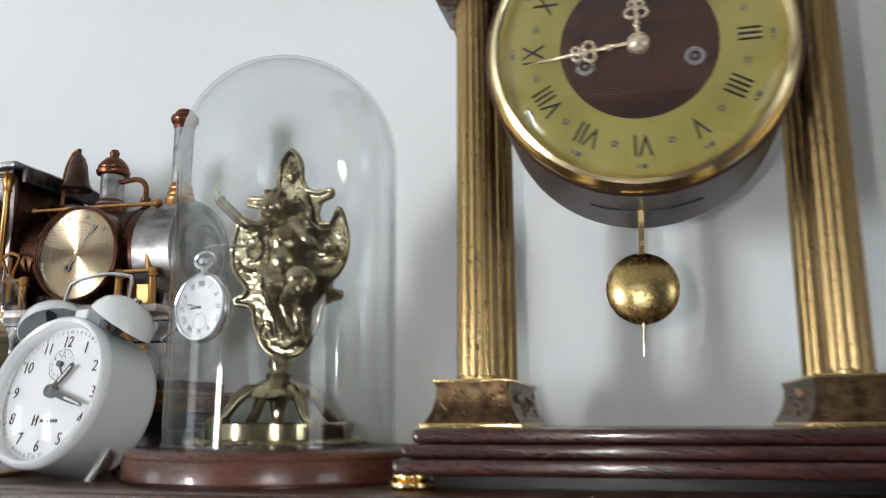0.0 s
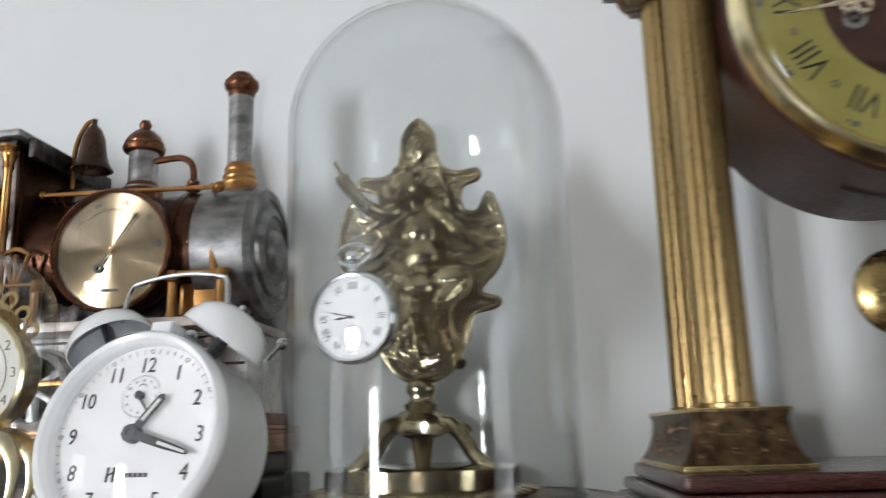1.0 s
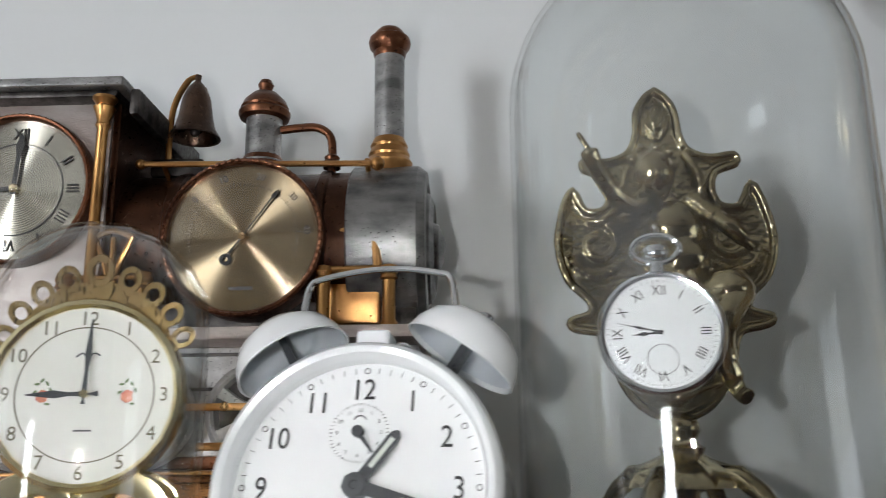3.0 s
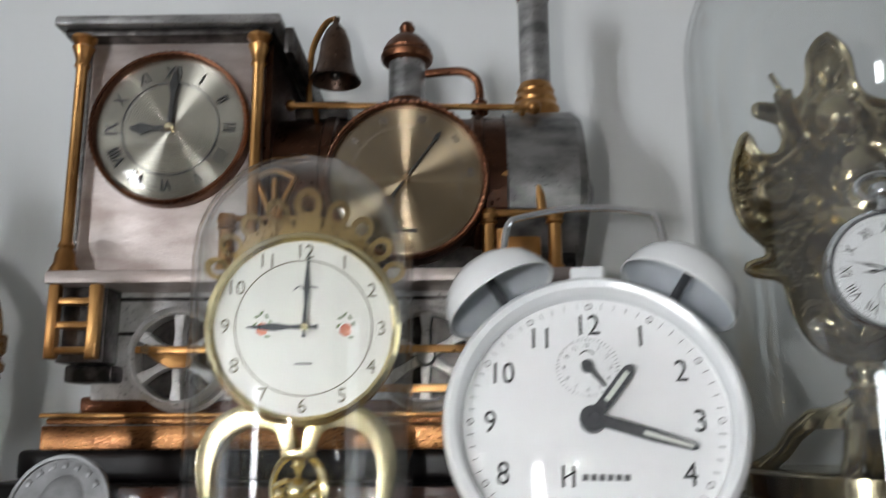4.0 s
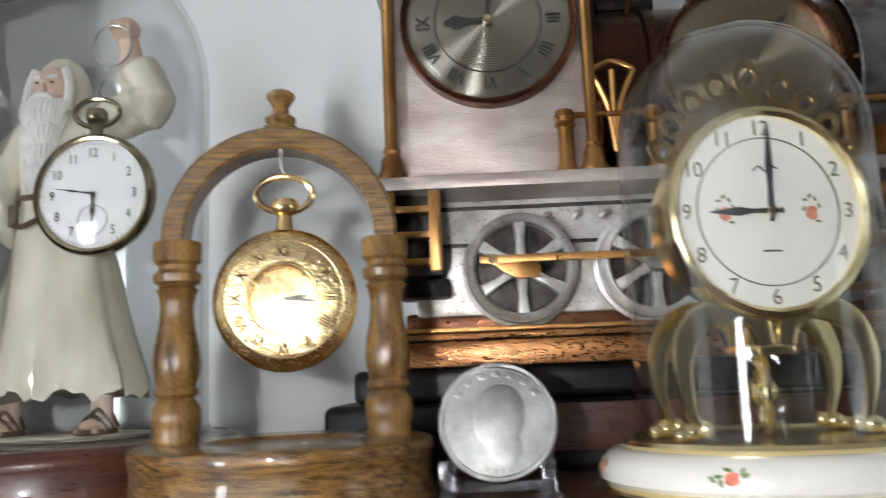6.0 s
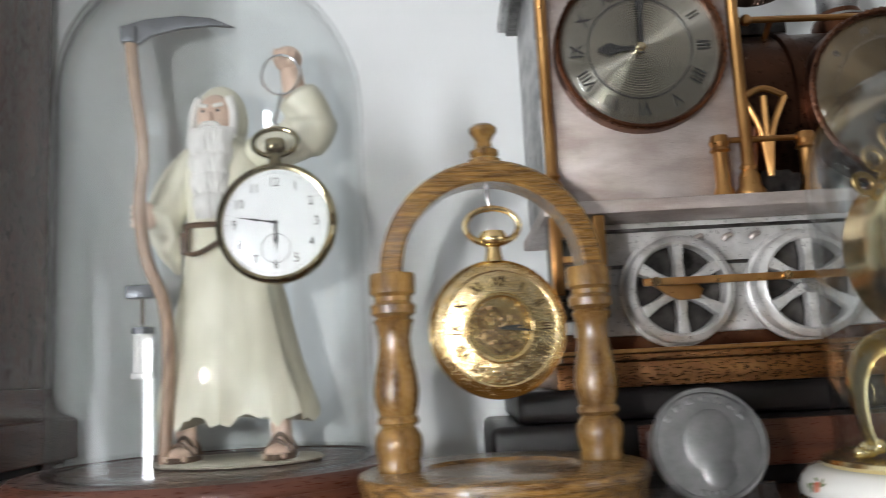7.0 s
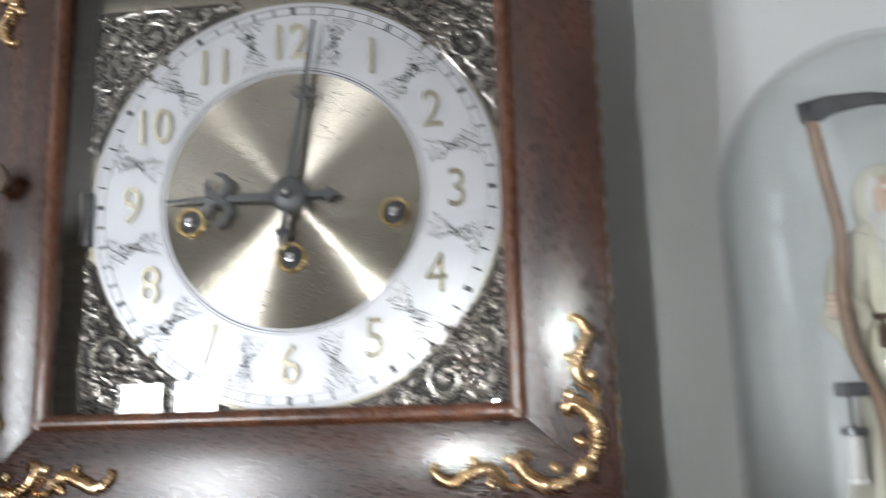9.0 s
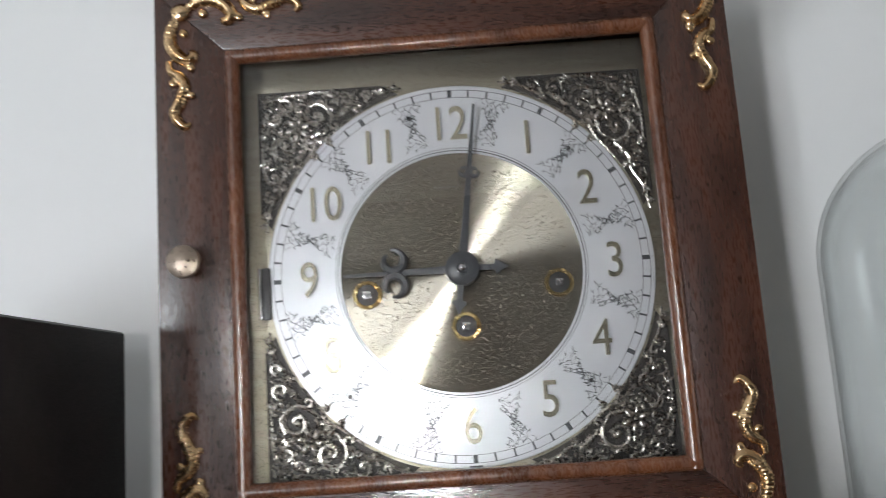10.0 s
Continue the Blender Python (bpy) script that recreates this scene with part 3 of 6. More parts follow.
# ---- hanging watches ----
def pocket_watch(m, radius, case, label, texts, radial, size, time, chain, ink=BLACK, small=True):
    """A watch hanging from its bow; the origin is the dial's middle."""
    t = thing("pocket_watch", m, label, "pocket watch", "hanging pocket watches")
    r = radius
    part("case", lathe([(0, -0.0065), (r * 0.6, -0.0062), (r * 0.9, -0.0042), (r, -0.001), (r * 1.005, 0.0012), (r * 0.985, 0.0028), (r * 0.93, 0.0038), (r * 0.885, 0.0036), (r * 0.88, 0.0018), (0, 0.0018)], 64, "y"), case, t)
    part("dial_face", disc(r * 0.885, 0.0016, 0.0021), CARD, t, "white enamel dial")
    numerals(t, texts, r * 0.68, size, -0.0023, ink, radial, 0.0002, 0.8)
    ticks(t, "minute_marks", 60, r * 0.81, r * 0.84, r * 0.008, -0.0021, ink)
    if small:
        part("seconds_ring", moved(ring(r * 0.235, r * 0.245, 0.0018, 0.0023, 32), Matrix.Translation((0, 0, -r * 0.42))), GREY_INK, t)
    h, mi = time
    pointer(t, "hour_hand", [(r * 0.022, 0), (r * 0.012, r * 0.18), (r * 0.036, r * 0.27), (r * 0.010, r * 0.36), (0, r * 0.46)], h, -0.0026, ink)
    pointer(t, "minute_hand", [(r * 0.022, 0), (r * 0.009, r * 0.2), (r * 0.022, r * 0.34), (r * 0.008, r * 0.44), (0, r * 0.70)], mi, -0.0031, ink)
    part("hub", disc(r * 0.035, 0.002, 0.0036, 16), ink, t)
    crystal(t, r * 0.90, 0.0034, 0.0022)
    stem = part("stem", lathe([(0.0028, r * 0.97), (0.0024, r * 1.08), (0.0022, r * 1.16), (0.0036, r * 1.20), (0.0042, r * 1.25), (0.0042, r * 1.36), (0.0034, r * 1.42), (0, r * 1.43)], 20, ribs=20, rib=0.1, rib_from=r * 1.19, rib_to=r * 1.37), case, t)
    part("bow", tube([(r * 0.345 * math.cos(a) * 1.08, 0, r * 1.37 + r * 0.235 * math.sin(a)) for a in (2 * math.pi * k / 28 for k in range(28))], 0.0011, 8, closed=True), case, t)
    if chain:
        part("hook", tube(curve([(0, 0, r * 1.60), (0.0012, 0, r * 1.66), (0, 0, r * 1.74), *chain]), 0.0006, 6), STEEL, t, "thin steel hook")
    return t


# ---- the glass dome with the rococo stand ----
def cartouche():
    """The cast brass stand: a scrolled shield with a plain seated figure before it, on a shell-footed stem."""
    bm = bmesh.new()
    # shield, middle at (0, 0), drawn upwards
    right = [(0, 0.1515), (0.0050, 0.1475), (0.0092, 0.1400), (0.0100, 0.1300), (0.014, 0.121), (0.024, 0.117), (0.035, 0.118), (0.0355, 0.1135), (0.026, 0.110), (0.0235, 0.102), (0.027, 0.094), (0.036, 0.094),
             (0.0415, 0.104), (0.0465, 0.094), (0.0495, 0.078), (0.0455, 0.062), (0.036, 0.052), (0.036, 0.046), (0.045, 0.043), (0.043, 0.0395), (0.030, 0.036), (0.026, 0.022), (0.019, 0.009), (0.010, 0.002), (0, 0)]
    outline = right + [(-x, z) for x, z in reversed(right[1:-1])]
    prism(outline, 0.0, 0.0045, bm, 0.0012)
    loop = [(x, -0.0006, z) for x, z in outline]
    tube(curve(loop + loop[:1], 3)[:-1], 0.0020, 7, bm, True)
    for s in (-1, 1):
        tube(spiral(s * 0.031, 0.078, 0.011, 0.0025, 1.2 if s > 0 else math.pi - 1.2, (1.2 + 7) if s > 0 else math.pi - 8.2, -0.001), 0.0017, 6, bm)
        tube(spiral(s * 0.016, 0.020, 0.0075, 0.002, -1.5, (5.5 if s > 0 else -8.5), -0.001), 0.0016, 6, bm)
        tube(curve([(s * 0.012, -0.001, 0.120), (s * 0.017, -0.004, 0.108), (s * 0.019, -0.003, 0.096), (s * 0.029, -0.002, 0.088)]), 0.0020, 6, bm)
        for k in range(9):
            a = radians(200 + 14 * k) if s < 0 else radians(-20 - 14 * k)
            ball((s * 0.032 + 0.0135 * math.cos(a), -0.001, 0.078 + 0.0145 * math.sin(a)), (0.0017, 0.0016, 0.0017), bm, sub=1)
        for k in range(4):
            tube(curve([(0, -0.001, 0.006), (s * (0.003 + 0.003 * k), -0.0035, 0.018 - 0.002 * k), (s * (0.004 + 0.0055 * k), -0.002, 0.030 - 0.005 * k)]), [0.0008] + [0.0015] * 11 + [0.0008], 6, bm)
    for k in range(5):
        ball((0.0016 * (k - 2), -0.002, 0.131 + 0.0035 * (2 - abs(k - 2))), (0.0016, 0.002, 0.006), bm, Matrix.Rotation(radians(14 * (k - 2)), 4, "Y"), 2)
    # the plain seated form
    body = [((-0.005, -0.013, 0.1060), (0.0098, 0.0098, 0.0112)), ((0.001, -0.010, 0.0925), (0.0050, 0.0060, 0.0060)), ((0.003, -0.0125, 0.0800), (0.0125, 0.0090, 0.0135)), ((0.005, -0.014, 0.0660), (0.0122, 0.0100, 0.0115)),
            ((0.022, -0.018, 0.0510), (0.0120, 0.0110, 0.0110)), ((0.004, -0.019, 0.0480), (0.0115, 0.0108, 0.0098)), ((-0.005, -0.0235, 0.1030), (0.0018, 0.0022, 0.0026))]
    for c, s in body:
        ball(c, s, bm)
    rng = random.Random(3)
    for k in range(16):
        a = k * 0.7
        ball((-0.005 + 0.0096 * math.cos(a), -0.012 - 0.004 * rng.random(), 0.1095 + 0.0085 * abs(math.sin(a))), 0.0025, bm, sub=2)
    tube(curve([(0.010, -0.012, 0.095), (0.019, -0.015, 0.086), (0.026, -0.018, 0.079), (0.036, -0.012, 0.071)]), [0.0048] * 8 + [0.0040] * 8 + [0.0024] * 3, 10, bm)
    tube(curve([(-0.010, -0.012, 0.095), (-0.018, -0.017, 0.092), (-0.026, -0.024, 0.096), (-0.034, -0.034, 0.106), (-0.0355, -0.036, 0.1105)]), [0.0046] * 12 + [0.0040] * 12 + [0.0030], 10, bm)
    tube([(-0.0352, -0.035, 0.1100), (-0.0400, -0.036, 0.1180)], [0.0014, 0.0012], 8, bm)
    tube(curve([(0.025, -0.022, 0.048), (0.018, -0.026, 0.038), (0.018, -0.020, 0.026), (0.023, -0.017, 0.011), (0.026, -0.021, 0.007)]), [0.0065] * 8 + [0.005] * 9 + [0.0036] * 8, 10, bm)
    tube(curve([(-0.004, -0.018, 0.054), (0.002, -0.022, 0.038), (0.004, -0.014, 0.022), (0.008, -0.012, 0.014)]), [0.006] * 8 + [0.0042] * 11, 10, bm)
    for k in range(5):
        tube(curve([(-0.012 + 0.004 * k, -0.019, 0.064), (-0.008 + 0.004 * k, -0.022, 0.056), (-0.010 + 0.005 * k, -0.018, 0.047)]), 0.0016, 6, bm)
    return sculpt(bm, 0.0005, 1)


def rococo_stand(m):
    bm = cartouche()
    moved(bm, pose(0, 0.006, 0.0775) @ Matrix.Diagonal((0.93, 1, 0.965, 1)))
    for v in bm.verts:
        v.co += v.normal * (0.0002 * noise.noise(v.co * 260) + 0.00014 * noise.noise(v.co * 620))
    lathe([(0, 0.079), (0.005, 0.079), (0.0075, 0.0755), (0.0078, 0.072), (0.0062, 0.069), (0.0068, 0.067), (0.0092, 0.0655), (0.0085, 0.063), (0.0125, 0.061), (0.0205, 0.0580), (0.0255, 0.0535), (0.0268, 0.0505), (0.012, 0.0500), (0.006, 0.048), (0.004, 0.034), (0, 0.034)], 40, bm=bm, ribs=14, rib=0.16, rib_from=0.0500, rib_to=0.0612)
    for k in range(4):
        a = radians(45 + 90 * k + 12)
        c, s = math.cos(a), math.sin(a)
        tube([(q[0] * c, q[0] * s, q[1]) for q in ((r, z) for r, z in ((0.014, 0.056), (0.022, 0.055), (0.030, 0.0485), (0.036, 0.0405), (0.043, 0.035), (0.050, 0.034)))], [0.0035, 0.0042, 0.0040, 0.0036, 0.0040, 0.0020], 9, bm)
    lathe([(0, 0.0345), (0.047, 0.0345), (0.050, 0.0335), (0.050, 0.0245), (0.053, 0.0235), (0.0545, 0.0215), (0.0545, 0.0195), (0, 0.0195)], 72, bm=bm)
    rng = random.Random(11)
    for k in range(44):
        a = 2 * math.pi * k / 44
        ball((0.0545 * math.cos(a), 0.0545 * math.sin(a), 0.0215 + 0.001 * rng.random()), (0.0042, 0.0042, 0.0022), bm, Matrix.Rotation(a + rng.random(), 4, "Z"), 2)
    ob = part("statuette_stand", bm, ANTIQUE, None, "antique brass rococo shield with seated figure on footed base", sharp=60)
    ob.matrix_basis = m
    return tagged(ob, category="statuette")


def dome(m, r, top, z0, wood, label):
    t = thing("glass_dome", m, label, "glass dome", "glass domes on round bases")
    ob = part("glass", lathe(dome_profile(r, top, 0.0022, z0), 96, closed=True), GLASS, t, "clear blown glass dome")
    ob.visible_shadow = False
    lip = part("lip", lathe([(r - 0.0030, z0), (r + 0.0012, z0), (r + 0.0016, z0 + 0.0012), (r + 0.0008, z0 + 0.0028), (r - 0.0030, z0 + 0.0020)], 96, closed=True), GLASS, t, "ground glass lip of the dome")
    lip.visible_shadow = False
    return t


def round_base(m, r, h, material, label, groove=True):
    t = thing("dome_base", m, label, "base", "round bases under glass domes")
    part("plinth", lathe([(0, 0.0008), (r * 0.985, 0.0008), (r, 0.0025), (r, h - 0.0068), (r * 0.992, h - 0.0056), (0, h - 0.0056)], 96), material, t)
    part("upper_moulding", lathe([(r * 0.90, h - 0.0056), (r * 0.990, h - 0.0056), (r * 0.994, h - 0.0044), (r * 0.985, h - 0.0022), (r * 0.955, h - 0.0002), (r * 0.90, h)], 96, closed=True), material, t, "rounded upper moulding")
    part("top_disc", lathe([(0, h - 0.0056), (r * 0.90, h - 0.0056), (r * 0.90, h - 0.0004), (0, h - 0.0004)], 96), material, t, "flat polished top")
    part("felt", lathe([(0, 0), (r * 0.95, 0), (r * 0.95, 0.0008), (0, 0.0008)], 64), BLACK, t, "dark felt underside")
    return t


round_base(pose(-0.2575, 0.500, 0), 0.0955, 0.0195, REDWOOD, "round dark red mahogany base under a tall glass dome")
rococo_stand(pose(-0.2650, 0.5105, 0, 0, 0, -4))
dome(pose(-0.2575, 0.500, 0), 0.0735, 0.2815, 0.0195, None, "tall clear glass dome over a brass stand and a watch")
pocket_watch(pose(-0.2845, 0.4450, 0.1032, 0, 0, -12), 0.0214, CHROME, "silver pocket watch with white roman dial hanging on the brass stand", ROMAN, True, 0.0034, (-94, -76), [(0.0005, 0.012, 0.041), (0.002, 0.052, 0.046), (0.002, 0.072, 0.047)], BLACK)


# ---- the locomotive clock on its stand ----
def wooden_stand():
    t = thing("wooden_stand", pose(-0.50, 0.585, 0), "low black-stained wooden stand under the locomotive clock", "stand")
    part("lower_tier", box(-0.139, 0.139, -0.048, 0.050, 0.0, 0.0285, 0.0045, seg=4), EBONY, t)
    part("upper_tier", box(-0.127, 0.127, -0.045, 0.050, 0.0288, 0.0425, 0.004, seg=4), EBONY, t)
    part("front_panel", box(-0.078, 0.10, -0.0505, -0.0478, 0.008, 0.0268, 0.0008), REDWOOD, t, "reddish polished panel")


def spoked_wheel(parent, x, y, z, r, spokes):
    wheel = part("wheel", moved(lathe([(r * 0.83, 0.002), (r * 0.83, 0.0055), (r * 0.88, 0.007), (r * 0.95, 0.0062), (r, 0.0048), (r, -0.004), (r * 1.07, -0.0045), (r * 1.07, -0.007), (r * 0.83, -0.007)], 56, "y", closed=True), Matrix.Translation((x, y, z))), WHEEL, parent, "worn bright pewter wheel rim")
    part("hub", moved(lathe([(0, 0.008), (r * 0.16, 0.008), (r * 0.2, 0.006), (r * 0.2, -0.006), (0, -0.006)], 24, "y"), Matrix.Translation((x, y, z))), PEWTER, wheel)
    part("backing", moved(disc(r * 0.86, -0.006, -0.003, 40), Matrix.Translation((x, y, z))), IRON, wheel, "dark mottled wheel backing")
    for k in range(spokes):
        out = [(-r * 0.10, r * 0.14), (r * 0.10, r * 0.14), (r * 0.075, r * 0.5), (r * 0.12, r * 0.86), (-r * 0.12, r * 0.86), (-r * 0.075, r * 0.5)]
        part("spoke", prism(out, -0.0052, 0.002, bevel=0.0008, m=Matrix.Translation((x, y, z)) @ Matrix.Rotation(2 * math.pi * k / spokes, 4, "Y")), WHEEL, wheel)
    return wheel


def locomotive():
    o = Vector((-0.49, 0.57, 0.0425))
    t = thing("locomotive_clock", pose(*o), "copper and pewter steam locomotive clock with two round dials", "clock")
    back = Matrix.Translation(-o)

    def P(name, bm, material, label="", parent=None, sharp=35):
        return part(name, moved(bm, back), material, parent or t, label, sharp=sharp)
    # moulded base
    base = P("base", box(-0.611, -0.366, 0.528, 0.625, 0.0425, 0.0530, 0.0012), RUBBED, "moulded copper base")
    P("base_moulding", box(-0.6085, -0.368, 0.5265, 0.623, 0.0532, 0.0562, 0.0013), RUBBED, parent=base)
    P("base_line", box(-0.611, -0.366, 0.5255, 0.624, 0.0563, 0.0581, 0.0006), WARM, "bright gold edge line", parent=base)
    P("ballast", box(-0.605, -0.372, 0.55, 0.62, 0.0581, 0.066, 0.002), COPPER)
    # frame with the wheels
    # the chassis has the torch's reflection put into its colour as lighter pewter
    P("chassis", box(-0.600, -0.374, 0.548, 0.612, 0.064, 0.1140, 0.002), WHEEL, "grey riveted pewter side frame")
    for z in (0.1095, 0.0935):
        P("frame_rib", box(-0.598, -0.376, 0.5465, 0.549, z, z + 0.0016, 0.0004), IRON)
    for x in (-0.545, -0.532, -0.520, -0.506):
        P("rivet", tube(curve([(x, 0.546, 0.104), (x + 0.0015, 0.545, 0.1055), (x + 0.004, 0.546, 0.1065)]), 0.0012, 6), PALE)
    P("platform", box(-0.6125, -0.372, 0.5215, 0.622, 0.1139, 0.1197, 0.0012), PALE, "rubbed pewter running board")
    spoked_wheel_at = ((-0.5555, 0.0823, 0.0228, 6), (-0.5005, 0.0823, 0.0228, 6), (-0.4455, 0.0823, 0.0228, 6), (-0.398, 0.0745, 0.0140, 8))
    for x, z, r, s in spoked_wheel_at:
        spoked_wheel(t, x - o.x, 0.5385 - o.y, z - o.z, r, s)
    rod = P("connecting_rod", box(-0.5725, -0.42, 0.5275, 0.5295, 0.0835, 0.0868, 0.0007), WARM, "bright gold connecting rod")
    for x in (-0.5675, -0.513, -0.4575):
        P("rod_pin", moved(disc(0.0019, 0.0, 0.0024, 16), Matrix.Translation((x, 0.5283, 0.0852))), GILT, parent=rod)
    P("crank", prism([(-0.5685, 0.0842), (-0.550, 0.0838), (-0.5475, 0.0815), (-0.5490, 0.0775), (-0.5575, 0.0772), (-0.563, 0.080)], 0.5292, 0.5318, bevel=0.0004), WARM, "orange copper crank plate")
    P("side_rod", box(-0.47, -0.384, 0.529, 0.531, 0.0665, 0.0700, 0.0007), WARM)
    for a, b in (((-0.425, 0.110), (-0.410, 0.085)), ((-0.408, 0.110), (-0.397, 0.086)), ((-0.415, 0.086), (-0.385, 0.089))):
        P("bracket", tube([(a[0], 0.532, a[1]), (b[0], 0.530, b[1])], 0.0024, 8), WARM)
    for x in (-0.420, -0.408, -0.392):
        P("fitting", moved(lathe([(0, 0), (0.005, 0), (0.0055, 0.004), (0.003, 0.007), (0.0042, 0.010), (0, 0.012)], 16), Matrix.Translation((x, 0.536, 0.098))), PALE)
    P("cylinder_block", box(-0.412, -0.378, 0.532, 0.56, 0.058, 0.066, 0.002), IRON)
    # ladder at the cab
    ladder = P("ladder_side", box(-0.6105, -0.6058, 0.5225, 0.5275, 0.081, 0.1138, 0.0009), WARM, "gold ladder side")
    P("ladder_side", box(-0.5925, -0.5875, 0.5225, 0.5275, 0.081, 0.1138, 0.0009), WARM)
    for z in (0.0835, 0.0945, 0.105):
        P("rung", box(-0.607, -0.590, 0.5232, 0.5305, z, z + 0.0028, 0.0006), WARM)
    P("ladder_back", box(-0.6095, -0.588, 0.532, 0.548, 0.080, 0.1138, 0.001), IRON)
    P("coupler", box(-0.607, -0.585, 0.536, 0.556, 0.0715, 0.0795, 0.002), IRON, "dark iron coupler")
    # cab
    cab = P("cab", box(-0.606, -0.5225, 0.535, 0.612, 0.1197, 0.2365, 0.0015), PALE, "rubbed pewter cab")
    P("cab_side", box(-0.5223, -0.5185, 0.5355, 0.612, 0.1199, 0.236, 0.001), BOILER, "dark copper cab side")
    P("cab_flank", box(-0.6098, -0.6062, 0.5355, 0.612, 0.1199, 0.236, 0.001), PEWTER)
    roof = P("roof", box(-0.6195, -0.513, 0.522, 0.622, 0.2364, 0.2416, 0.0018, seg=3), PEWTER, "pewter cab roof")
    P("roof_moulding", box(-0.6155, -0.517, 0.5255, 0.618, 0.2325, 0.2362, 0.0013), IRON, parent=roof)
    P("roof_gutter", box(-0.5128, -0.508, 0.53, 0.622, 0.225, 0.2385, 0.0018), IRON, parent=roof)
    for x in (-0.6072, -0.5238):
        col = P("cab_column", moved(lathe([(0, 0.1197), (0.0062, 0.1197), (0.0062, 0.1215), (0.0048, 0.1235), (0.0044, 0.128), (0.0030, 0.1305), (0.0036, 0.132), (0.0026, 0.134), (0.0026, 0.2165), (0.0036, 0.2185), (0.0030, 0.2205), (0.0040, 0.2245), (0.0052, 0.2275), (0.0036, 0.2285), (0.0058, 0.2315), (0.0058, 0.2328), (0, 0.2328)], 20), Matrix.Translation((x, 0.5285, 0))), WARM, "turned gold column")
    # clock dial of the cab
    d = new("cab_dial")
    d.parent = t
    d.matrix_basis = pose(-0.5645 - o.x, 0.5345 - o.y, 0.1883 - o.z)
    tagged(d, "silver engine-turned dial with roman numerals")
    R = 0.0373
    part("rim", lathe([(R * 0.93, 0.0), (R * 0.93, 0.0058), (R * 0.945, 0.0066), (R * 0.98, 0.0062), (R, 0.0055), (R * 1.01, 0.003), (R * 1.01, -0.002)], 72, "y"), RIM, d, "browned copper rim")
    part("rope_edge", tube([(R * 0.972 * math.cos(a), -0.0066 - 0.0003 * (k % 2), R * 0.972 * math.sin(a)) for k, a in enumerate(2 * math.pi * k / 144 for k in range(144))], [0.0006 if k % 2 else 0.0012 for k in range(144)], 6, closed=True), COPPER, d, "beaded edge")
    part("dial_face", disc(R * 0.935, 0.001, 0.0035), SILVER_DIAL, d, "brushed silver dial")
    bm = bmesh.new()
    for k in range(17):
        r = R * (0.08 + 0.030 * k)
        join(bm, ring(r, r + R * 0.006, 0.0034, 0.0036, 48))
    part("engine_turning", bm, PLATE, d, "fine concentric turning")
    part("inner_line", ring(R * 0.605, R * 0.618, 0.0034, 0.0038, 64), BLACK, d)
    numerals(d, ROMAN, R * 0.745, 0.0056, -0.0040, BLACK, True, 0.0003, 0.8)
    pointer(d, "hour_hand", [(0.0012, -0.002), (0.0010, R * 0.22), (0.0030, R * 0.36), (0.0004, R * 0.5)], -91, -0.0046, BLACK)
    pointer(d, "minute_hand", [(0.0012, -0.003), (0.0010, R * 0.42), (0.0021, R * 0.56), (0.0003, R * 0.74)], 3, -0.0054, BLACK)
    part("hub", lathe([(0.0022, 0.003), (0.0022, 0.006), (0.0014, 0.0068), (0, 0.007)], 20, "y"), LACQUER, d)
    crystal(d, R * 0.93, 0.0052, 0.0042)
    # boiler
    b = (0.577, 0.1665)
    boiler = P("boiler", lathe([(0.0395, -0.519), (0.0395, -0.4965), (0.0412, -0.4955), (0.0412, -0.4905), (0.0395, -0.4895), (0.0395, -0.4240), (0.0412, -0.4230), (0.0412, -0.4190), (0.0400, -0.4180), (0.0400, -0.4075)], 72, "x", (0, b[0], b[1])), BOILER, "blackened copper boiler barrel")
    P("smokebox", lathe([(0.0418, -0.4078), (0.0425, -0.4070), (0.0425, -0.3745), (0.0395, -0.3705), (0.0340, -0.3700), (0.0330, -0.3715), (0.0290, -0.3715), (0.0280, -0.3690), (0.0230, -0.3670), (0.0220, -0.3690), (0.0140, -0.3690), (0.0120, -0.3650), (0.0060, -0.3625), (0.0, -0.362)], 72, "x", (0, b[0], b[1])), SMOKE, "brushed dark pewter smokebox")
    P("saddle", box(-0.51, -0.375, 0.552, 0.605, 0.1195, 0.136, 0.002), IRON)
    rail = P("hand_rail", tube([(-0.5114, 0.546, 0.2048), (-0.3939, 0.546, 0.2026)], 0.0015, 10), WARM, "gold boiler rail")
    P("rail_knob", ball((-0.5114, 0.546, 0.2048), 0.0027), WARM, parent=rail)
    P("rail_knob", ball((-0.3939, 0.546, 0.2026), 0.0036), WARM, parent=rail)
    for x in (-0.500, -0.399):
        P("rail_post", tube([(x, 0.546, 0.2046), (x, 0.556, 0.199)], 0.0013, 8), WARM, parent=rail)
    # bell
    bell = P("bell", lathe([(0, 0.2650), (0.0018, 0.2642), (0.0016, 0.2610), (0.0026, 0.2595), (0.0052, 0.2565), (0.0076, 0.2500), (0.0090, 0.2400), (0.0108, 0.2330), (0.0134, 0.2290), (0.0136, 0.2282), (0.0122, 0.2284), (0.0095, 0.234), (0.0070, 0.25), (0, 0.254)], 32, at=(-0.4945, 0.572, 0)), BELL, "dark bronze bell")
    P("clapper", ball((-0.4945, 0.572, 0.2315), 0.0026), IRON, parent=bell)
    P("bell_yoke", tube(curve([(-0.4945, 0.572, 0.2640), (-0.5000, 0.572, 0.2610), (-0.5062, 0.572, 0.2480), (-0.5078, 0.572, 0.2330), (-0.5078, 0.572, 0.2120)]), [0.0014] * 6 + [0.0017] * 19, 8), WARM, parent=bell)
